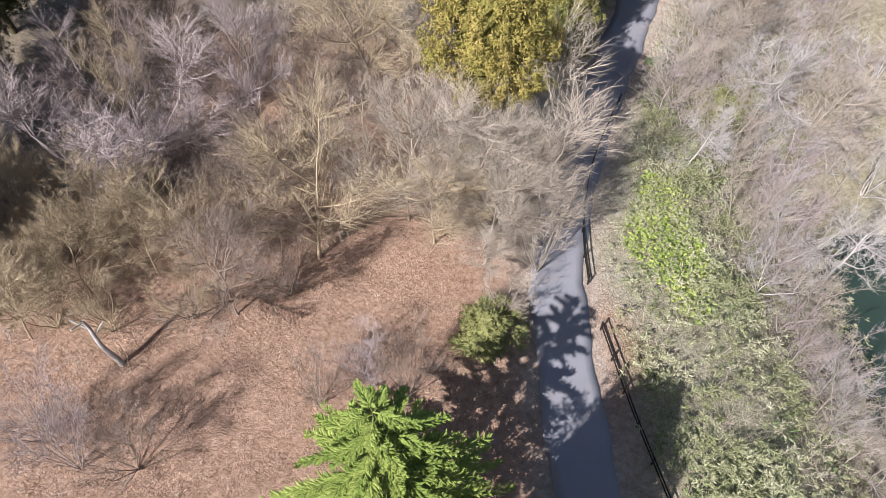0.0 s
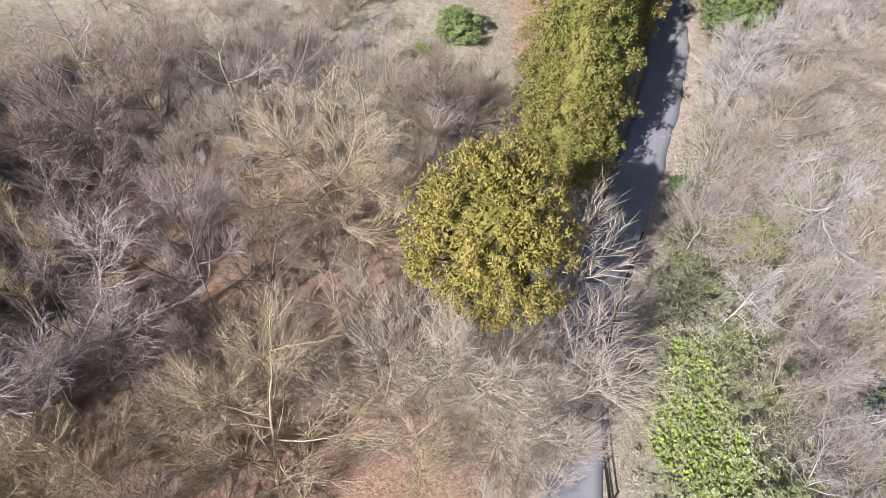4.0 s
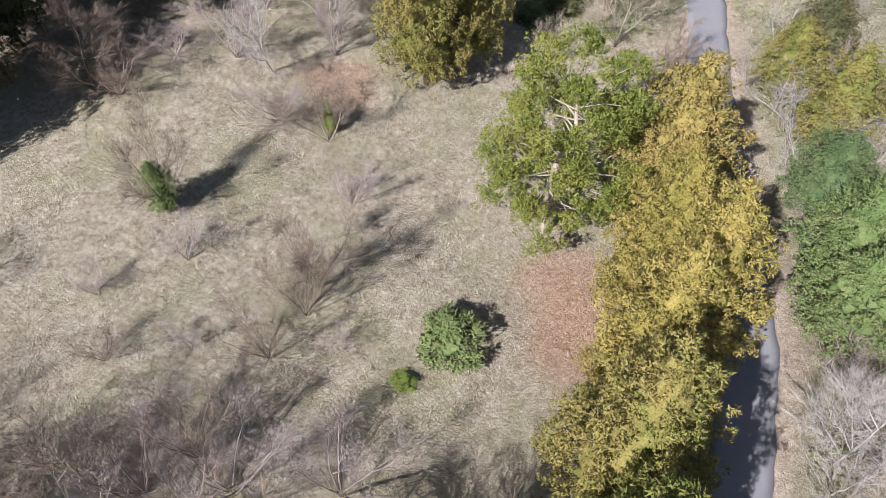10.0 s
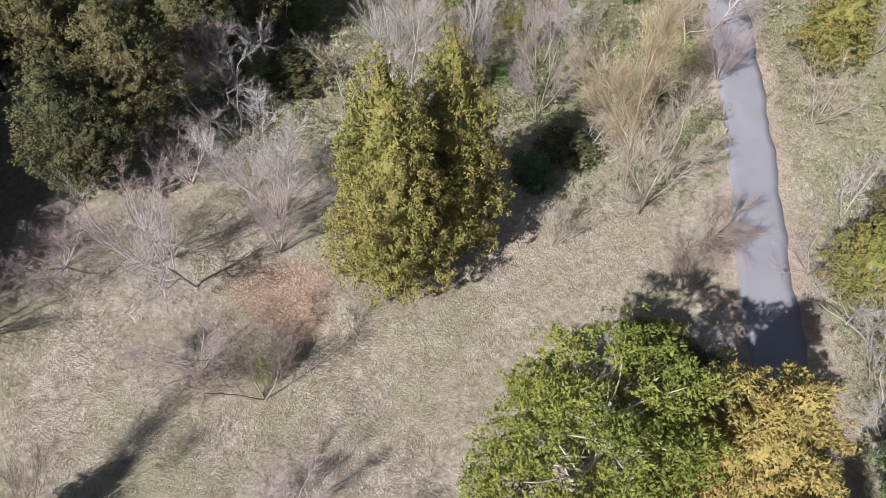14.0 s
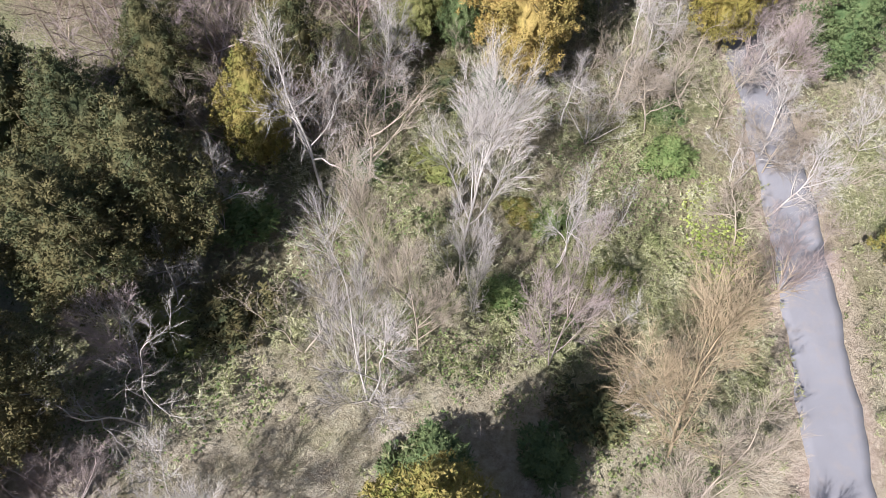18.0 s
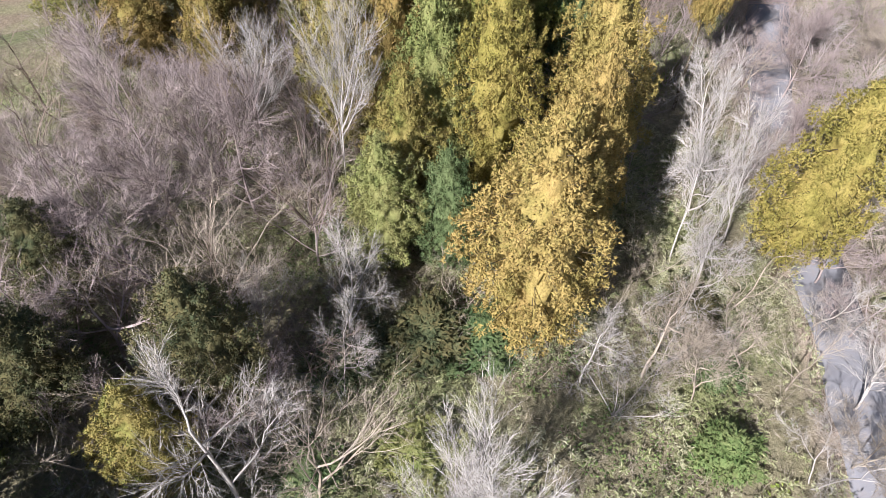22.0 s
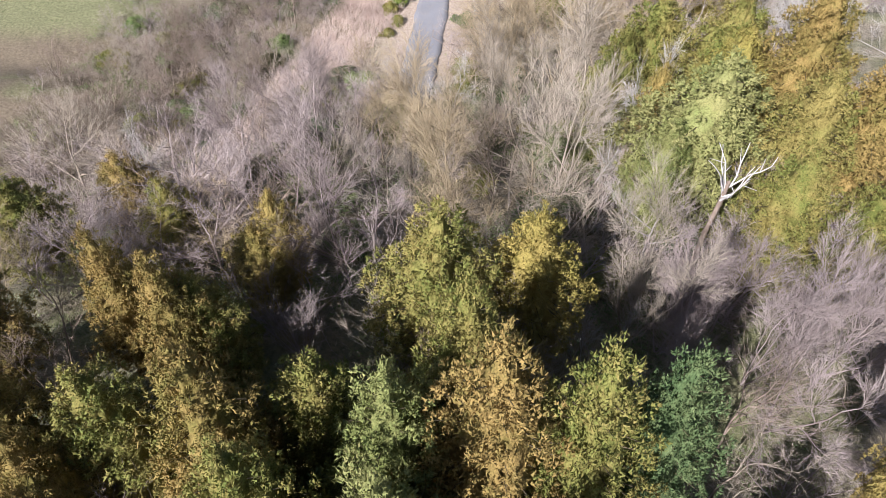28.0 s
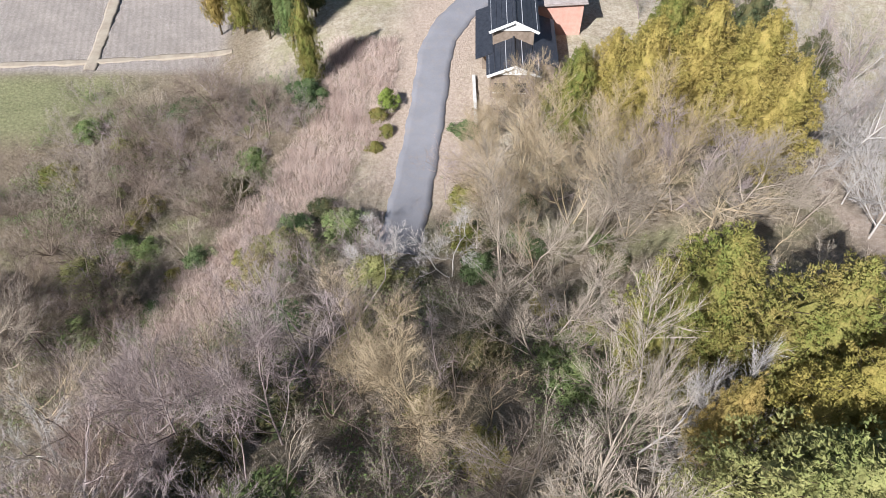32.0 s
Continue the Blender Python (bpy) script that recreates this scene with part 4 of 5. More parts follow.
BARE_FIELD = [
    (-5.8, 58.5, 7.2, 2.2, 1, 4), (-7.8, 53.7, 4.7, 1.9, 3, 4), (-10.2, 48.2, 5.7, 2.2, 3, 4), (-16.8, 47.4, 5.4, 1.7, 3, 4), (-15.6, 52.8, 2.7, 1.2, 3, 4),
    (-13.6, 48.4, 2.7, 1.0, 3, 4), (-6.4, 70.3, 5.0, 2.4, 1, 4), (-10.9, 41.8, 6.2, 2.2, 1, 4), (-16.2, 44.0, 5.2, 2.4, 1, 4), (-11.7, 53.9, 2.2, 1.0, 3, 1),
    (-17.1, 56.6, 2.6, 0.9, 3, 1), (-4.4, 64.9, 3.3, 1.5, 3, 1), (-12.2, 46.4, 4.6, 2.3, 3, 1), (-4.1, 54.5, 2.1, 0.9, 3, 1),
]
BARE_FIELD_B = [
    (-24.8, 54.3, 5.4, 3.4, 5, 4), (-10.9, 76.6, 8.6, 3.0, 5, 3), (-7.2, 82.0, 8.1, 2.6, 1, 3), (-20.6, 72.9, 4.5, 2.5, 3, 4), (-13.1, 59.4, 3.1, 1.3, 3, 1),
    (-22.7, 73.9, 6.5, 2.8, 0, 4), (-9.7, 71.7, 3.4, 2.2, 3, 1), (-17.8, 77.2, 3.2, 2.4, 3, 1), (-6.2, 56.5, 6.3, 1.6, 3, 4),
]
BARE_MID = [
    (15.5, 85.2, 9.8, 3.6, 1, 0), (18.1, 82.3, 5.7, 2.9, 5, 4), (17.3, 74.3, 4.9, 1.7, 5, 3), (15.1, 88.1, 14.6, 3.5, 1, 2), (24.4, 104.0, 7.2, 3.0, 5, 3),
    (9.4, 81.9, 4.5, 1.2, 3, 0), (19.8, 97.1, 4.7, 2.8, 3, 2), (17.2, 79.1, 4.4, 1.6, 3, 4), (-6.9, 79.4, 7.9, 1.4, 3, 1), (-12.0, 91.4, 6.5, 2.2, 0, 1),
    (-12.7, 84.0, 5.1, 2.1, 3, 1), (-13.6, 77.6, 7.0, 2.4, 3, 1),
]
BARE_WHITE = [
    (-0.5, 90.3, 13.6, 3.6, 1, 3), (-3.8, 104.0, 12.2, 4.4, 5, 3), (4.7, 101.8, 14.9, 3.5, 1, 3), (5.1, 96.5, 9.7, 1.8, 1, 3), (10.3, 100.0, 9.6, 2.4, 5, 3),
    (-0.2, 97.4, 12.3, 1.5, 2, 0), (-0.9, 114.1, 8.2, 3.0, 5, 3), (-13.0, 117.9, 8.8, 3.8, 0, 1), (-4.1, 112.2, 6.9, 2.5, 0, 1), (9.3, 93.3, 11.9, 2.5, 1, 1),
    (-9.4, 99.3, 8.5, 2.5, 5, 3), (-10.4, 94.7, 5.7, 1.9, 5, 3), (2.0, 93.5, 9.6, 2.1, 0, 0), (15.1, 112.1, 7.6, 3.0, 5, 0), (11.8, 112.0, 5.5, 2.4, 5, 3),
]
BARE_LANE = [
    (25.9, 110.4, 5.3, 2.9, 5, 3), (21.9, 101.7, 6.7, 2.4, 5, 0), (20.7, 112.5, 6.3, 3.1, 5, 0), (17.9, 115.5, 10.3, 2.4, 5, 3), (23.8, 98.4, 6.0, 2.0, 3, 1),
    (18.2, 120.0, 14.1, 2.5, 5, 3), (21.5, 121.2, 11.7, 2.6, 5, 3), (17.6, 110.9, 8.2, 2.2, 5, 0), (27.0, 136.5, 5.4, 3.5, 0, 1), (34.9, 140.4, 5.4, 3.3, 0, 1),
]
BARE_HILL = [
    (-6.9, 122.3, 11.6, 3.4, 0, 1), (-14.3, 116.2, 7.8, 3.2, 0, 1), (-10.8, 120.2, 9.3, 2.6, 0, 1), (-19.4, 124.1, 4.9, 2.9, 0, 1), (-12.6, 132.3, 5.4, 3.5, 1, 1),
    (-14.9, 126.2, 5.4, 2.6, 0, 4), (-5.0, 108.0, 8.5, 2.3, 3, 1), (-14.7, 110.6, 6.4, 1.9, 3, 1), (-12.1, 113.8, 5.2, 1.8, 3, 4), (-0.6, 110.7, 8.0, 2.0, 5, 3),
    (-5.4, 115.1, 3.8, 1.4, 3, 3), (-12.6, 123.4, 12.0, 2.9, 0, 1), (-9.5, 123.6, 10.7, 2.6, 0, 1), (-15.6, 129.6, 7.9, 2.7, 0, 1),
]
BARE_BIRCH = [
    (-1.6, 123.8, 16.5, 2.1, 4, 3), (-6.9, 126.6, 12.3, 2.2, 4, 3), (-2.7, 128.1, 10.8, 1.8, 1, 3), (21.6, 140.7, 12.1, 3.3, 1, 1), (27.0, 143.6, 8.4, 3.3, 0, 1),
    (14.0, 137.2, 4.7, 1.9, 5, 3), (21.8, 128.6, 9.9, 2.8, 5, 3), (20.2, 123.8, 7.7, 1.9, 5, 3), (24.3, 123.8, 9.7, 2.3, 0, 1), (22.1, 151.5, 8.1, 3.8, 0, 1),
    (27.4, 152.8, 7.6, 3.9, 1, 1), (33.6, 157.9, 5.6, 3.4, 0, 0),
]
BARE_CREST = [
    (6.7, 151.9, 14.0, 3.1, 1, 2), (13.1, 158.4, 16.5, 4.8, 1, 0), (16.6, 162.6, 10.3, 2.9, 5, 3), (15.4, 145.9, 13.6, 2.5, 1, 0), (-3.9, 153.0, 10.7, 3.3, 1, 1),
    (0.1, 149.5, 11.7, 2.6, 1, 1), (-2.7, 150.5, 3.9, 1.2, 3, 0), (-1.9, 144.3, 7.3, 1.9, 3, 1), (-10.1, 148.7, 7.1, 2.6, 0, 1), (-12.1, 146.5, 8.1, 2.7, 0, 1),
    (9.4, 142.7, 8.7, 2.1, 5, 3), (13.1, 143.5, 7.5, 1.9, 5, 3), (17.4, 143.3, 12.1, 2.4, 1, 1),
]
BARE_CREST_B = [
    (21.2, 143.3, 12.1, 2.4, 1, 1), (24.3, 142.7, 13.1, 2.3, 0, 1), (-12.1, 164.0, 5.4, 3.5, 3, 1), (4.0, 153.6, 6.8, 2.4, 1, 1), (12.5, 150.4, 4.6, 1.5, 3, 0),
    (-31.4, 175.4, 13.8, 5.6, 0, 0), (-37.5, 178.0, 10.6, 4.9, 0, 4), (-26.3, 198.2, 7.7, 4.0, 5, 4), (-15.4, 210.7, 7.7, 4.4, 5, 4), (11.0, 182.0, 15.2, 5.5, 1, 0),
    (18.6, 187.7, 15.1, 5.9, 1, 0),
]
BARE_END = [
    (25.5, 186.8, 10.9, 4.2, 1, 1), (13.4, 189.9, 16.5, 4.7, 1, 2), (18.5, 192.1, 16.5, 4.7, 1, 2), (22.1, 186.4, 16.5, 4.2, 1, 2), (11.2, 199.5, 11.1, 3.4, 2, 2),
    (18.9, 207.9, 13.2, 5.4, 1, 2), (36.0, 207.8, 12.5, 5.5, 1, 2), (6.6, 184.6, 7.8, 3.8, 5, 3), (-3.4, 162.8, 11.9, 2.9, 1, 1), (4.9, 163.1, 14.1, 3.1, 1, 2),
    (0.5, 167.5, 10.3, 3.2, 1, 2), (17.7, 160.2, 13.3, 2.7, 5, 3), (12.4, 171.7, 11.2, 4.3, 1, 0), (-9.0, 162.8, 10.3, 3.1, 0, 1), (28.4, 182.7, 9.5, 3.7, 0, 0),
]
BARE_END_B = [
    (-29.3, 202.9, 9.6, 3.7, 5, 4), (-21.9, 215.9, 9.6, 4.8, 0, 4), (-34.9, 192.1, 7.0, 3.9, 3, 4), (-25.5, 208.4, 7.3, 5.3, 3, 4), (-31.1, 180.3, 12.2, 4.7, 0, 4),
    (-26.2, 184.4, 8.1, 4.6, 3, 4), (-8.6, 179.8, 6.8, 2.7, 3, 1), (39.8, 190.5, 11.3, 4.9, 0, 3), (38.5, 180.9, 11.3, 3.8, 0, 3), (-16.8, 162.1, 8.7, 2.6, 5, 3),
    (-28.3, 195.0, 7.0, 4.0, 3, 4), (-17.9, 194.5, 5.9, 3.4, 3, 4),
]
for rows, where in ((BARE_START, "over leaf litter"), (BARE_LOW, "over leaf litter"), (BARE_PALE, "over leaf litter"), (BARE_TAN, "over leaf litter"), (BARE_VERGE, "over the lane"), (BARE_HOUSE, "among dry brush"), (BARE_LEFT, "in the shady thicket"), (BARE_FIELD, "on the dry meadow"), (BARE_FIELD_B, "on the dry meadow"),
                    (BARE_MID, "at the meadow edge"), (BARE_WHITE, "over green undergrowth"), (BARE_LANE, "beside the lane"), (BARE_HILL, "on the hillside"), (BARE_BIRCH, "in front of the cedars"),
                    (BARE_CREST, "on the crest"), (BARE_CREST_B, "on the crest"), (BARE_END, "on the steep slope"), (BARE_END_B, "on the steep slope"), (BARE_BANK, "on the brushy bank")):
    for x, y, h, wide_, shape, tint in rows:
        bare_tree(x, y, h, shape, tint, where, radius=wide_)

# ---- thickets: smaller bare trees and shrubs between the larger ones ----
TAKEN = [(17.0, 148.0), (16.8, 146.4), (18.0, 147.0), (18.6, 145.0), (17.5, 143.0)] + [(o.location.x, o.location.y) for o in scene.objects if o.parent is None and o.name.startswith(("cedar", "bare", "broad", "pine", "fir"))]


def thicket(n, x0, x1, y0, y1, heights, shapes, tints, where, gap=1.6, keep=None, joint=False):
    """Smaller bare trees strewn over a stretch; joint: one mass of brush that nobody could count."""
    rng = np.random.default_rng(abs(n * 7 + int(x0 * 3) + int(y0)))
    made, heap = 0, []
    for _ in range(n * 12):
        x, y = rng.uniform(x0, x1), rng.uniform(y0, y1)
        if made >= n:
            break
        if distance_to(ROAD_LINE, x, y) < 2.6 or distance_to(LANE_LINE, x, y) < 3.6 or ground(x, y) < -10.4 and y < 60:
            continue
        if keep and not keep(x, y) or min((x - a) ** 2 + (y - b) ** 2 for a, b in TAKEN) < gap ** 2:
            continue
        TAKEN.append((x, y))
        made += 1
        h, shape, tint = rng.uniform(*heights), int(rng.choice(shapes)), int(rng.choice(tints))
        if not joint:
            bare_tree(x, y, h, shape, tint, where, light=True)
            continue
        kinds = LIGHT_KINDS[shape]
        kind, turn = kinds[rng.integers(len(kinds))], rng.uniform(0, 6.28)
        wide = h * BARE_WIDE[shape] * rng.uniform(0.95, 1.15)
        for me in (kind[0], kind[2], kind[3]):
            v, f = np.empty(len(me.vertices) * 3, np.float32), np.empty(len(me.loops), np.int32)
            me.vertices.foreach_get("co", v)
            me.loops.foreach_get("vertex_index", f)
            v = v.reshape(-1, 3) * [wide, wide, h]
            v = np.stack([v[:, 0] * math.cos(turn) - v[:, 1] * math.sin(turn) + x, v[:, 0] * math.sin(turn) + v[:, 1] * math.cos(turn) + y, v[:, 2] + float(ground(x, y)) - 0.02], 1)
            heap.append((tint, v, f.reshape(-1, 3)))
    if joint:
        heap.sort(key=lambda q: q[0])
        me = tri_mesh("bare_thicket", *joined(*[q[1:] for q in heap]))
        used = sorted({q[0] for q in heap})
        for tint in used:
            me.materials.append(BARK[tint])
        me.polygons.foreach_set("material_index", np.concatenate([np.full(len(q[2]), used.index(q[0]), np.int32) for q in heap]))
        tagged(part("bare_thicket", me, None), "dense leafless thicket " + where, "undergrowth", kind="stuff")


thicket(8, -24, -1, 15.4, 46.1, (5, 8.5), (0, 1, 6), (0, 2, 4, 1), "in the shady thicket", 2.4, lambda x, y: y > 18 + 0.2 * (x + 12))
thicket(22, -24, 2, 25.0, 47.0, (6, 9), (0, 1), (4, 1, 4, 0), "in the shady thicket", 1.7, None, True)
thicket(34, 20, 38, 24.0, 56.0, (4, 7), (6, 0), (3, 0, 1), "on the brushy bank", 1.4, None, True)
thicket(90, 10.5, 36, 8.0, 65.1, (2.5, 5.5), (6, 6, 0, 3), (0, 3, 0, 1), "on the brushy bank", 1.5, lambda x, y: side_of_road(x, y) > 4.5 and (y > 31 or x > 21))
thicket(56, 17, 36, 38, 78, (3.5, 6.5), (6, 0, 5, 6), (0, 3, 0, 1), "on the brushy bank", 1.5, lambda x, y: side_of_road(x, y) > 4)
thicket(44, 25, 42, 65.1, 158.0, (3.0, 6.0), (6, 6, 1), (0, 3, 1), "beyond the lane", 1.6)
thicket(16, -12, 21, 86.2, 117.9, (3.5, 7.5), (6, 1, 5, 6), (3, 0, 3), "over green undergrowth", 1.6)
thicket(46, -24, -1, 105.0, 133.8, (6, 9.5), (6, 1, 0, 1), (1, 1, 0, 4), "on the hillside", 1.5, None, True)
thicket(26, 12, 27, 109.5, 158.6, (4, 7.5), (6, 5, 0, 1), (0, 3, 1, 0), "on the hillside", 1.6, None, True)
thicket(20, -20, 20, 139.0, 160.0, (7, 10), (1, 2, 0), (4, 0, 1), "on the crest", 1.3, lambda x, y: not (14.0 < x < 21.5 and 141.0 < y < 153.0), True)
thicket(44, -22, 22, 141.0, 172.7, (5, 8.5), (1, 0, 2, 6), (0, 4, 1, 2), "on the crest", 1.6, lambda x, y: not (16.0 < x < 21.5 and 145.0 < y < 153.0), True)
thicket(90, -46, 2, 168.0, 222.0, (3.5, 6.5), (6, 1, 6), (4, 1, 0, 1), "on the steep slope", 1.5, lambda x, y: x < -3.0 and abs(x - bank_line(y)) > 4.2, True)
thicket(30, 4, 36, 167.9, 212.9, (6, 10), (2, 1, 0, 6), (2, 0, 4, 1), "on the steep slope", 1.7, lambda x, y: x > 5.5 or y < 190, True)
thicket(16, 24, 48, 158.6, 215.0, (6, 10), (0, 1), (3, 0, 1), "on the steep slope", 2.2)

thicket(34, 33, 62, 188.0, 245.0, (8, 12), (0, 1), (3, 0, 1), "behind the house", 2.2, None, True)

# a dead tree with thick bleached limbs, standing out of the green crowns
dead = new("dead_tree")
dead.location = (19.3, 149.8, float(ground(19.3, 149.8)) - 0.05)
white_wood = plain_mat("bleached_deadwood", (0.38, 0.35, 0.32), (0.55, 0.51, 0.48), 3, 0.8)
q_ = np.random.default_rng(18)
zs_ = np.linspace(0, 9.2, 8)
ts_ = np.stack([0.1 * np.sin(zs_), 0.12 * np.cos(zs_ * 0.8) - 0.12, zs_], 1)
part("trunk", tri_mesh("trunk", *tubes(ts_[:-1], ts_[1:], np.linspace(0.17, 0.12, 7), np.linspace(0.165, 0.115, 7), 8), smooth=True), BARK[4], dead)
for k_ in range(8):
    a_ = 0.9 + k_ * 2.39996
    p_, d_ = ts_[-1] - [0, 0, q_.uniform(0, 1.6)], np.array([0.7 * math.cos(a_) + 0.35, 0.7 * math.sin(a_), q_.uniform(0.7, 1.4)])
    pts_ = [p_]
    for _ in range(5):
        d_ = unit(d_ + q_.normal(size=3) * 0.22 + [0, 0, 0.18])
        pts_.append(pts_[-1] + d_ * q_.uniform(0.42, 0.66))
    pts_ = np.array(pts_)
    rs_ = np.linspace(0.052, 0.016, 6)
    limb_ = part("limb", tri_mesh("limb", *tubes(pts_[:-1], pts_[1:], rs_[:-1], rs_[1:], 6), smooth=True), white_wood, dead)
    for m_ in (2, 3):
        v_ = unit(d_ + q_.normal(size=3) * 0.8)
        part("broken_branch", tri_mesh("broken_branch", *tubes([pts_[m_]], [pts_[m_] + v_ * q_.uniform(0.5, 1.1)], [0.026], [0.010], 5), smooth=True), white_wood, limb_)
tagged(dead, "bleached white dead tree with broken limbs", "tree")


# ---- ground plants and litter ----
def scatter(n, x0, x1, y0, y1, weight, rng):
    x, y = rng.uniform(x0, x1, n), rng.uniform(y0, y1, n)
    k = rng.random(n) < weight(x, y)
    x, y = x[k], y[k]
    return np.stack([x, y, ground(x, y)], 1)


def off_road(x, y):
    return sm(1.7, 2.2, distance_to(ROAD_LINE, x, y)) * sm(2.8, 3.4, distance_to(LANE_LINE, x, y))


r_ = np.random.default_rng(5)


def grass_weight(x, y):
    l, g, s, d, t = zones(x, y)
    return off_road(x, y) * np.clip(1 - 0.8 * l - 0.7 * s - 0.4 * g, 0.05, 1) * (0.55 + 0.45 * wobble(x, y, 1.1, 3)) * (1 - t)


p = scatter(60000, -26, 36, 2, 220, grass_weight, r_)
k = np.repeat(np.arange(len(p)), 6)
g = slivers(p[k] + r_.normal(size=(len(k), 3)) * [0.10, 0.10, 0], r_.normal(size=(len(k), 3)) * [0.7, 0.7, 0.3] + [0, 0, 0.8], r_.uniform(0.15, 0.5, len(k)), 0.03, r_)
tagged(part("dry_grass", tri_mesh("dry_grass", *g), dry_blade), "bleached dry grass tufts over the meadow", "grass", kind="stuff")

p = scatter(70000, -24, 12, 0, 82, lambda x, y: zones(x, y)[0] * off_road(x, y), r_)
g = blades(p + [0, 0, 0.03], r_.normal(size=(len(p), 3)) * [1, 1, 0.25], r_.uniform(0.07, 0.15, len(p)), 0.065, 0.2, r_)
tagged(part("fallen_leaves", tri_mesh("fallen_leaves", *g), litter_leaf), "orange-brown fallen leaves on the ground", "leaf litter", kind="stuff")


def sasa_weight(x, y):
    g_ = zones(x, y)[1]
    return g_ * off_road(x, y) * sm(2.3, 3.2, np.abs(side_of_road(x, y)) + 10 * (y > 80)) * (0.6 + 0.6 * wobble(x, y, 0.8, 6))


p = np.concatenate([scatter(70000, 8, 34, 2, 60, sasa_weight, r_), scatter(45000, 16, 36, 60, 135, sasa_weight, r_), scatter(70000, -18, 21, 80, 128, sasa_weight, r_), scatter(9000, -24, 30, 128, 203, sasa_weight, r_)])
p = p[::3]
k = np.repeat(np.arange(len(p)), 9)
tall_ = r_.uniform(0.25, 1.1, len(p))[k]
out_ = r_.normal(size=(len(k), 3)) * [1, 1, 0.25]
g = blades(p[k] + r_.normal(size=(len(k), 3)) * [0.07, 0.07, 0.08] + np.stack([0 * k, 0 * k, tall_], 1), unit(out_) + [0, 0, 0.15], r_.uniform(0.20, 0.36, len(k)), 0.08, 0.2, r_,
           r_.normal(size=(len(k), 3)) * 0.35 + [0, 0, 1])
tagged(part("bamboo_grass", tri_mesh("bamboo_grass", *g), sasa_leaf), "bamboo grass with bleached and green leaves", "undergrowth", kind="stuff")


def brush_weight(x, y):
    e = side_of_road(x, y)
    a = sm(3.0, 6.0, e) * 0.8 * (1 - sm(198.1, 204.4, y)) * (1 - 0.8 * sm(31, 27, y) * sm(24, 20, x))
    a = np.maximum(a, 0.8 * sm(84.1, 96.8, y) * (1 - sm(195.9, 204.4, y)))
    a = np.maximum(a, 0.7 * sm(15, 20, -x) * (1 - sm(50.3, 56.6, y)))
    a = np.maximum(a, 0.9 * sm(6, 12, -x) * sm(158.6, 170.3, y) * (1 - sm(217.1, 223.5, y)))
    a = a * (1 - 0.85 * sm(5.0, 3.0, np.abs(x - bank_line(y))) * sm(166, 176, y))
    return a * off_road(x, y) * (0.5 + 0.6 * wobble(x, y, 0.6, 8)) * sm(-12.4, -11.4, ground(x, y) + 12 * (y > 60) + 12 * (x < 15))


p = np.concatenate([scatter(30000, -24, 38, 2, 220, brush_weight, r_), scatter(14000, -46, 2, 166, 222, brush_weight, r_), scatter(9000, 11, 34, 4, 62, brush_weight, r_)])
k = np.repeat(np.arange(len(p)), 14)
hgt = r_.uniform(0.6, 1.9, len(p))[k]
lean_ = r_.normal(size=(len(p), 3))[k] * [0.35, 0.35, 0]
t0 = r_.uniform(0, 0.75, len(k)) * (r_.random(len(k)) > 0.35)
way_ = r_.normal(size=(len(k), 3)) * [0.55, 0.55, 0.2] + lean_ + [0, 0, 0.8]
g = slivers(p[k] + r_.normal(size=(len(k), 3)) * [0.18, 0.18, 0] + (lean_ + [0, 0, 0.8]) * (t0 * hgt)[:, None], way_, hgt * r_.uniform(0.35, 0.9, len(k)), 0.02, r_)
tagged(part("brushwood", tri_mesh("brushwood", *g), brush_twig), "tangled leafless brushwood", "undergrowth", kind="stuff")


def low_green_weight(x, y):
    a = sm(82, 92, y) * (1 - sm(176, 186, y)) * sm(-22, -17, x) * (1 - sm(20, 24, x))
    b = 0.7 * sm(3.0, 6.0, side_of_road(x, y)) * (1 - sm(78, 90, y)) * sm(-12.4, -11.4, ground(x, y) + 12 * (x < 15))
    b = np.maximum(b, 0.9 * sm(166, 172, y) * (1 - sm(220, 226, y)) * sm(-3, -6, x) * sm(2.4, 4.5, np.abs(x - bank_line(y))))
    return np.maximum(a, b) * off_road(x, y) * sm(-0.15, 0.5, wobble(x, y, 0.5, 11) + 0.5 * wobble(x, y, 1.4, 2))


p = np.concatenate([scatter(90000, -22, 34, 2, 184, low_green_weight, r_), scatter(34000, -46, -3, 166, 224, low_green_weight, r_)])
k = np.repeat(np.arange(len(p)), 3)
g = blades(p[k] + r_.normal(size=(len(k), 3)) * [0.2, 0.2, 0] + np.stack([0 * k, 0 * k, r_.uniform(0.05, 0.55, len(k))], 1), r_.normal(size=(len(k), 3)) * [1, 1, 0.3] + [0, 0, 0.2],
           r_.uniform(0.14, 0.26, len(k)), 0.12, 0.15, r_, r_.normal(size=(len(k), 3)) * 0.5 + [0, 0, 1])
tagged(part("evergreen_undergrowth", tri_mesh("evergreen_undergrowth", *g), FOLIAGE["green"]), "low glossy evergreen undergrowth between bare trees", "undergrowth", kind="stuff")


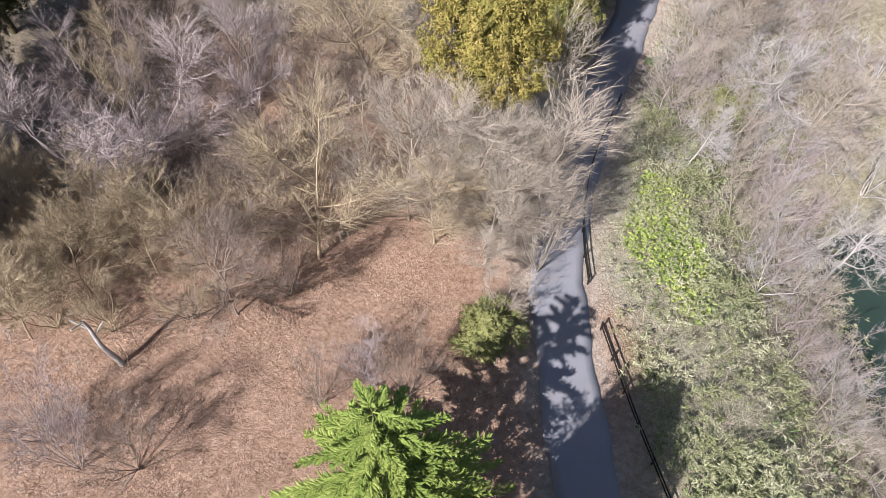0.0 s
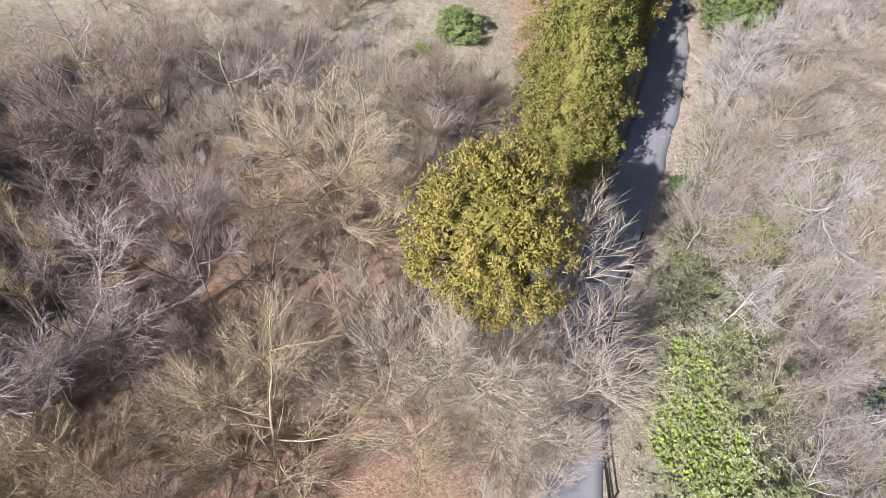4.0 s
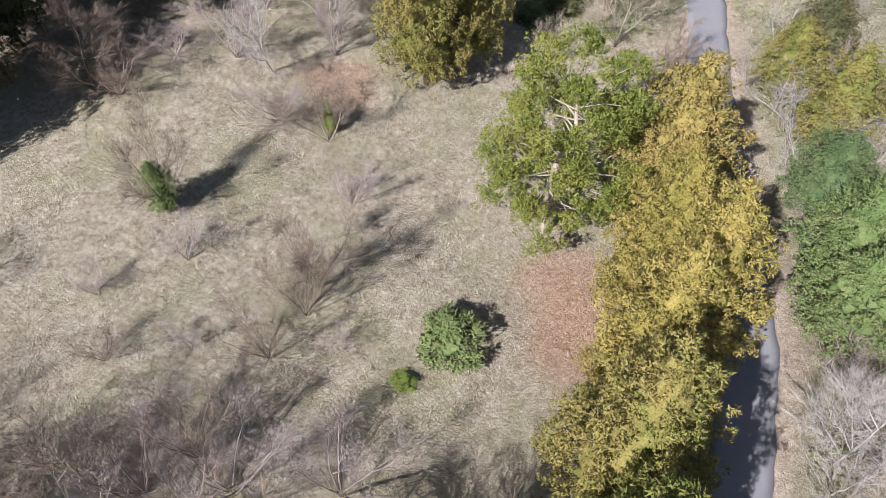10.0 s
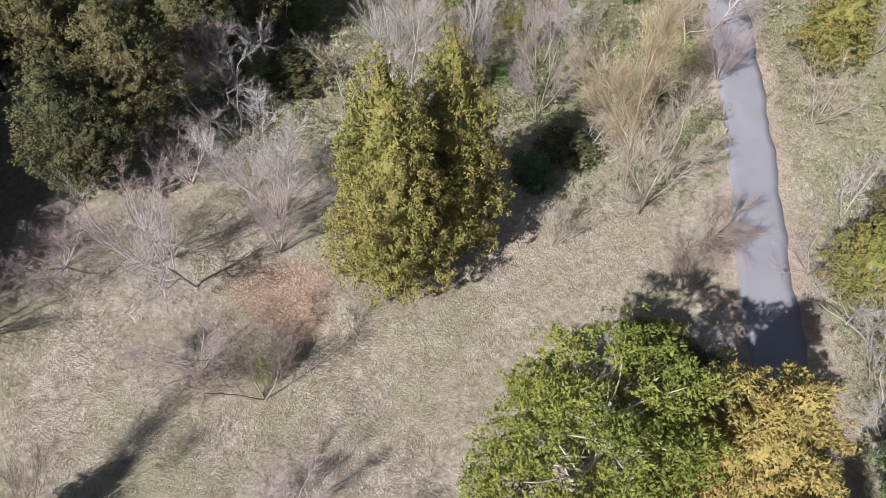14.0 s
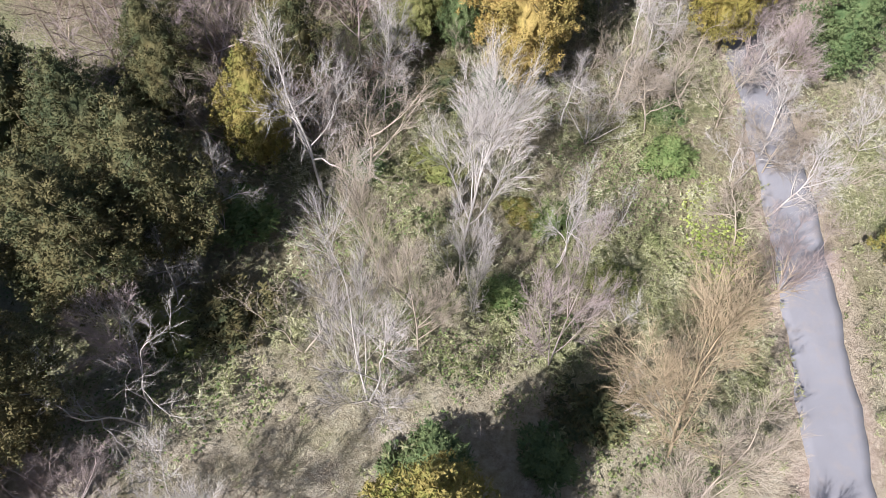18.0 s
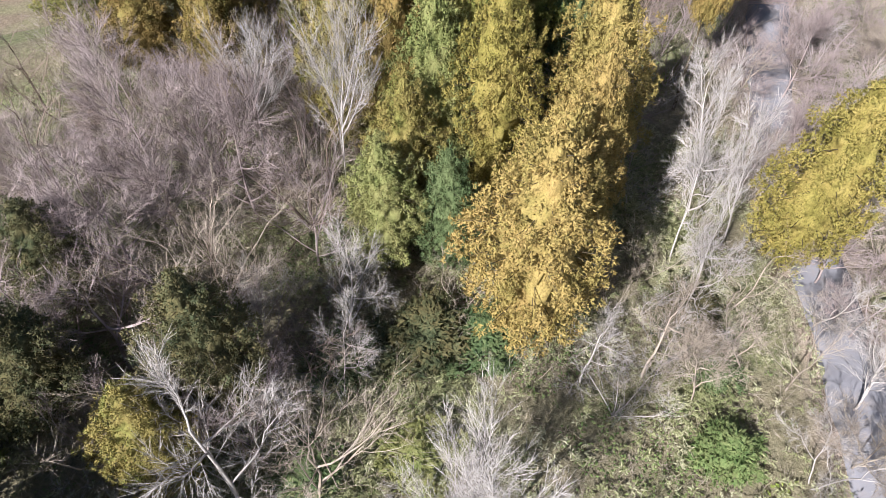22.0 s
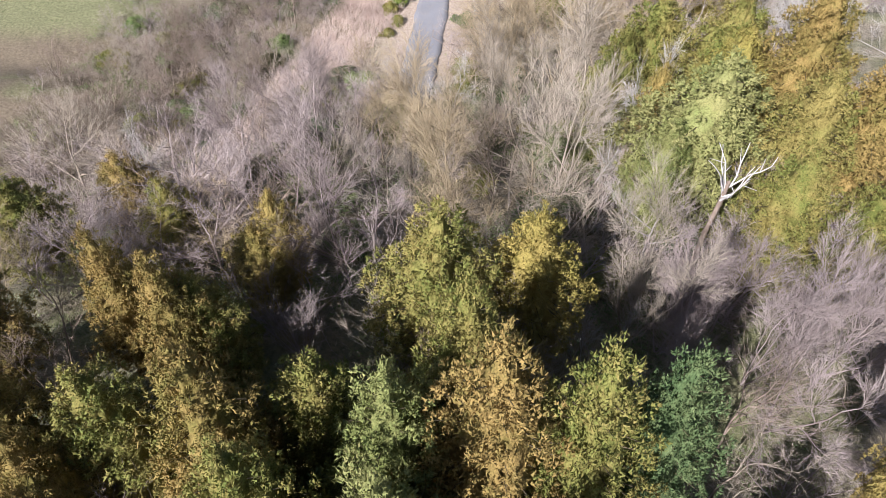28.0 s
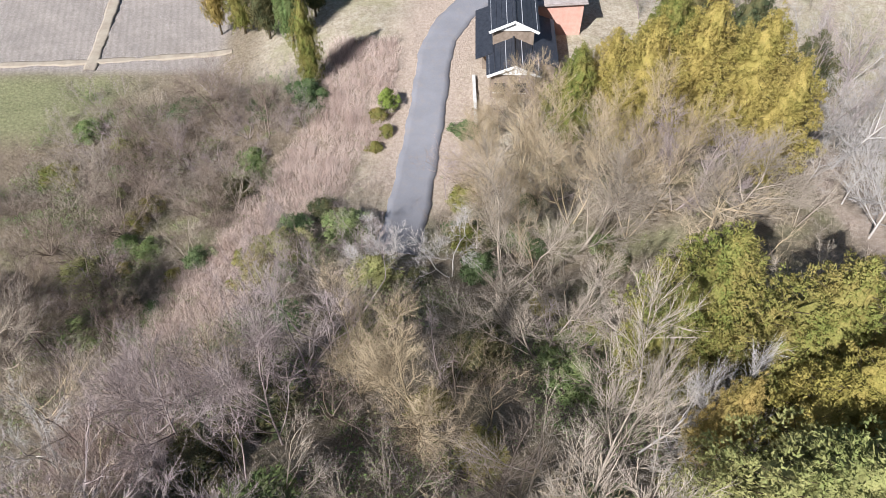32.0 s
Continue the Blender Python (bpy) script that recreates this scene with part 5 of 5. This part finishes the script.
pale_reed = bark_mat("pale_pink_reed", (0.36, 0.255, 0.21), (0.66, 0.54, 0.47), 0.3)
p = scatter(22000, -28, 0, 160, 228, lambda x, y: sm(6.0, 3.6, np.abs(x - bank_line(y)) + 0.8 * wobble(x, y, 0.5, 3)) * off_road(x, y) * (0.75 + 0.4 * wobble(x, y, 0.7, 4)), r_)
k = np.repeat(np.arange(len(p)), 16)
tall_ = r_.uniform(0.8, 1.8, len(p))[k]
g = slivers(p[k] + r_.normal(size=(len(k), 3)) * [0.2, 0.2, 0], r_.normal(size=(len(k), 3)) * [0.3, 0.3, 0.1] + [0.15, -0.1, 1.0], tall_ * r_.uniform(0.6, 1.1, len(k)), 0.026, r_)
tagged(part("dry_reeds", tri_mesh("dry_reeds", *g), pale_reed), "pale pinkish dry reeds along the sloping bank", "undergrowth", kind="stuff")


# creeper that covers the bank below the lane
def ivy_weight(x, y):
    return sm(0, 0.35, 0.8 - ((x - 14.6) / 3.2) ** 2 - ((y - 22.8) / 6.5) ** 2 + 0.5 * wobble(x, y, 0.9, 9)) + 0.7 * sm(0, 0.4, 0.6 - ((x - 20.5) / 3) ** 2 - ((y - 102.1) / 6) ** 2 + 0.4 * wobble(x, y, 0.9, 5))


p = scatter(60000, 9.8, 24, 14, 112, lambda x, y: ivy_weight(x, y) * off_road(x, y), r_)
g = blades(p + np.stack([0 * p[:, 0], 0 * p[:, 0], r_.uniform(0.05, 0.35, len(p))], 1), r_.normal(size=(len(p), 3)) * [1, 1, 0.3] + [0, 0, 0.25], r_.uniform(0.18, 0.32, len(p)), 0.2, 0.15, r_, r_.normal(size=(len(p), 3)) * 0.4 + [0, 0, 1])
tagged(part("creeper", tri_mesh("creeper", *g), ivy_leaf), "bright green creeper over the bank", "undergrowth", kind="stuff")


# ---- railings by the lane ----
def rod(name, a, b, radius, mat, parent, sides=8):
    a, b = Vector(a), Vector(b)
    v, f = tubes([tuple(a)], [tuple(b)], [radius], [radius], sides)
    n = len(v)
    me = bpy.data.meshes.new(name)
    me.from_pydata(v.tolist(), [], f.tolist() + [list(range(sides))[::-1], list(range(sides, n))])
    return part(name, me, mat, parent)


def railing(pts, label):
    line = smooth_line(pts, 2.0)
    root = new("railing")
    root.location = (*line[0], float(ground(*line[0])))
    o = Vector(root.location)
    tops = []
    for x, y in line:
        z = float(ground(x, y))
        rod("post", Vector((x, y, z - 0.3)) - o, Vector((x, y, z + 0.85)) - o, 0.055, dark_steel, root)
        tops.append(Vector((x, y, z)) - o)
    for a, b in zip(tops[:-1], tops[1:]):
        for h in (0.78, 0.42):
            rod("rail", a + Vector((0, 0, h)), b + Vector((0, 0, h)), 0.045, dark_steel, root, 6)
    return tagged(root, label, "railing")


railing([(11.6, 1.7), (11.0, 5.7), (10.1, 9.2), (9.5, 12.4), (8.9, 15.8)], "dark brown pipe railing along the asphalt lane")
railing([(8.6, 18.6), (8.65, 22.7), (9.8, 27.8), (11.6, 32.3), (13.8, 37.0)], "dark brown pipe railing along the asphalt lane")


# ---- the house below the hill ----
def box(name, lo, hi, mat, parent, bev=0.02):
    bm = bmesh.new()
    bmesh.ops.create_cube(bm, size=1)
    lo, hi = Vector(lo), Vector(hi)
    for v in bm.verts:
        v.co = Vector([(lo[i] + hi[i]) / 2 + v.co[i] * (hi[i] - lo[i]) for i in range(3)])
    if bev:
        bmesh.ops.bevel(bm, geom=bm.edges, offset=bev, segments=1, affect="EDGES")
    return part(name, bm_mesh(name, bm), mat, parent)


def slab(name, corners, thick, mat, parent):
    """A sloping plate: four corners of its upper face."""
    c = [Vector(p) for p in corners]
    nrm = (c[1] - c[0]).cross(c[3] - c[0]).normalized()
    if nrm.z < 0:
        nrm = -nrm
    v = [*c, *[p - nrm * thick for p in c]]
    me = bpy.data.meshes.new(name)
    me.from_pydata([tuple(p) for p in v], [], [(0, 1, 2, 3), (7, 6, 5, 4), (0, 4, 5, 1), (1, 5, 6, 2), (2, 6, 7, 3), (3, 7, 4, 0)])
    bm = bmesh.new()
    bm.from_mesh(me)
    bmesh.ops.recalc_face_normals(bm, faces=bm.faces)
    bm.to_mesh(me)
    bm.free()
    return part(name, me, mat, parent)


def gable_roof(parent, x0, x1, y0, y1, eave, ridge, seams):
    """Two tiled slopes with ridge cap, seams, and a white barge board on the front gable."""
    xm = (x0 + x1) / 2
    for xe in (x0, x1):
        roof = slab("roof_slope", [(xe, y0, eave), (xm, y0, ridge), (xm, y1, ridge), (xe, y1, eave)], 0.14, roof_tile, parent)
        for s in range(seams):
            u = (s + 0.5) / seams
            x, z = xe + (xm - xe) * u, eave + (ridge - eave) * u
            rod("roof_seam", (x, y0 + 0.05, z + 0.02), (x, y1 - 0.05, z + 0.02), 0.045 if s % 2 else 0.03, roof_seam if s % 3 == 0 else roof_tile, roof, 6)
        slab("barge_board", [(xe, y0 - 0.06, eave - 0.02), (xm, y0 - 0.06, ridge - 0.02), (xm, y0 - 0.003, ridge - 0.02), (xe, y0 - 0.003, eave - 0.02)], 0.34, white_paint, parent)
    rod("ridge_cap", (xm, y0, ridge + 0.06), (xm, y1, ridge + 0.06), 0.14, roof_tile, parent)
    me = bpy.data.meshes.new("gable")
    me.from_pydata([(x0 + 0.4, y0 + 0.35, eave - 0.1), (x1 - 0.4, y0 + 0.35, eave - 0.1), (xm, y0 + 0.35, ridge - 0.25), (x0 + 0.4, y0 + 0.5, eave - 0.1), (x1 - 0.4, y0 + 0.5, eave - 0.1), (xm, y0 + 0.5, ridge - 0.25)],
                   [], [(0, 1, 2), (5, 4, 3), (0, 3, 4, 1), (1, 4, 5, 2), (2, 5, 3, 0)])
    part("gable", me, white_paint, parent)


HX, HY, HZ = 14.4, 215.0, -20.4
house = new("house")
house.location = (HX, HY, HZ)
house.rotation_euler = (0, 0, radians(-2))
box("wall", (-2.7, 0.7, -0.6), (2.7, 6.2, 3.9), house_wall, house)
box("wall", (-2.5, 5.6, 3.9), (2.5, 15.0, 6.6), house_wall, house)
box("wall", (-3.6, 6.2, -0.6), (2.7, 14.0, 3.9), house_wall, house)
gable_roof(house, -3.3, 3.3, 0.0, 6.4, 3.9, 5.4, 5)
gable_roof(house, -3.1, 3.1, 5.0, 15.6, 6.6, 8.1, 5)
slab("side_roof", [(-4.6, 3.8, 3.5), (-2.5, 3.8, 4.4), (-2.5, 14.2, 4.4), (-4.6, 14.2, 3.5)], 0.14, roof_tile, house)
slab("side_roof", [(5.6, 2.5, 3.4), (2.5, 2.5, 4.5), (2.5, 12.5, 4.5), (5.6, 12.5, 3.4)], 0.14, roof_tile, house)
box("wall", (2.7, 3.0, -0.6), (5.2, 12.2, 3.3), house_wall, house)
for x in (-1.6, 0.9):
    w = box("window", (x - 0.7, 0.62, 0.9), (x + 0.7, 0.69, 2.3), glass_dark, house, 0)
    box("window_frame", (x - 0.78, 0.60, 0.82), (x + 0.78, 0.66, 0.9), white_paint, w, 0)
tagged(house, "two-storey house with dark tiled gable roofs and white barge boards", "house")
shed = new("outbuilding")
shed.location = (21.5, 229.0, -20.45)
box("wall", (-3.0, 0, -0.6), (3.0, 7.0, 4.6), pink_wall, shed)
slab("roof", [(-3.4, -0.5, 4.7), (3.4, -0.5, 5.1), (3.4, 7.5, 5.1), (-3.4, 7.5, 4.7)], 0.16, tin_roof, shed)
for s in range(7):
    rod("roof_rib", (-3.3, -0.3 + s * 1.2, 4.76), (3.3, -0.3 + s * 1.2, 5.16), 0.05, tin_roof, shed, 6)
tagged(shed, "salmon-walled outbuilding with a ribbed tin roof", "shed")
yard = new("yard_wall")
yard.location = (9.8, 210.6, -20.4)
box("coping", (-0.15, 0, 0.5), (0.25, 9.0, 0.62), concrete, yard)
box("face", (-0.10, 0.0, -0.6), (0.20, 9.0, 0.5), concrete, yard)
tagged(yard, "low concrete retaining wall beside the road", "wall")


# ---- a leaning dead pole in the litter, and field paths ----
pole = new("dead_tree")
pole.location = (-16.2, 11.4, float(ground(-16.2, 11.4)) - 0.1)
n_ = 7
zz_ = np.linspace(0, 4.2, n_)
pp_ = np.stack([-0.10 * zz_ + 0.05 * np.sin(zz_ * 2), 0.06 * np.cos(zz_ * 1.7), zz_], 1)
rr_ = np.linspace(0.16, 0.07, n_)
part("trunk", tri_mesh("trunk", *tubes(pp_[:-1], pp_[1:], rr_[:-1], rr_[1:], 9), smooth=True), BARK[3], pole)
for z_, a_ in ((3.0, 0.8), (3.6, 2.9), (4.1, 4.6)):
    rod("broken_limb", (-0.1 * z_, 0, z_), (-0.1 * z_ + 0.7 * math.cos(a_), 0.7 * math.sin(a_), z_ + 0.5), 0.035, BARK[3], pole, 6)
tagged(pole, "pale broken dead trunk standing in leaf litter", "tree")
path_soil = plain_mat("trodden_field_path", (0.26, 0.21, 0.16), (0.36, 0.31, 0.24), 0.8, 0.95, relief=0.02)
for pts_, w_ in (([(-43.5, 228.0), (-44.0, 236.0), (-45.0, 246.0), (-46.5, 262.0)], 0.8), ([(-70.0, 228.5), (-55.0, 229.5), (-43.0, 230.0), (-30.0, 231.5), (-24.0, 232.0)], 0.5)):
    tagged(part("field_path", lane_mesh("field_path", smooth_line(pts_), w_, 0.18), path_soil), "pale raised earth path between tilled fields", "path", kind="structure")
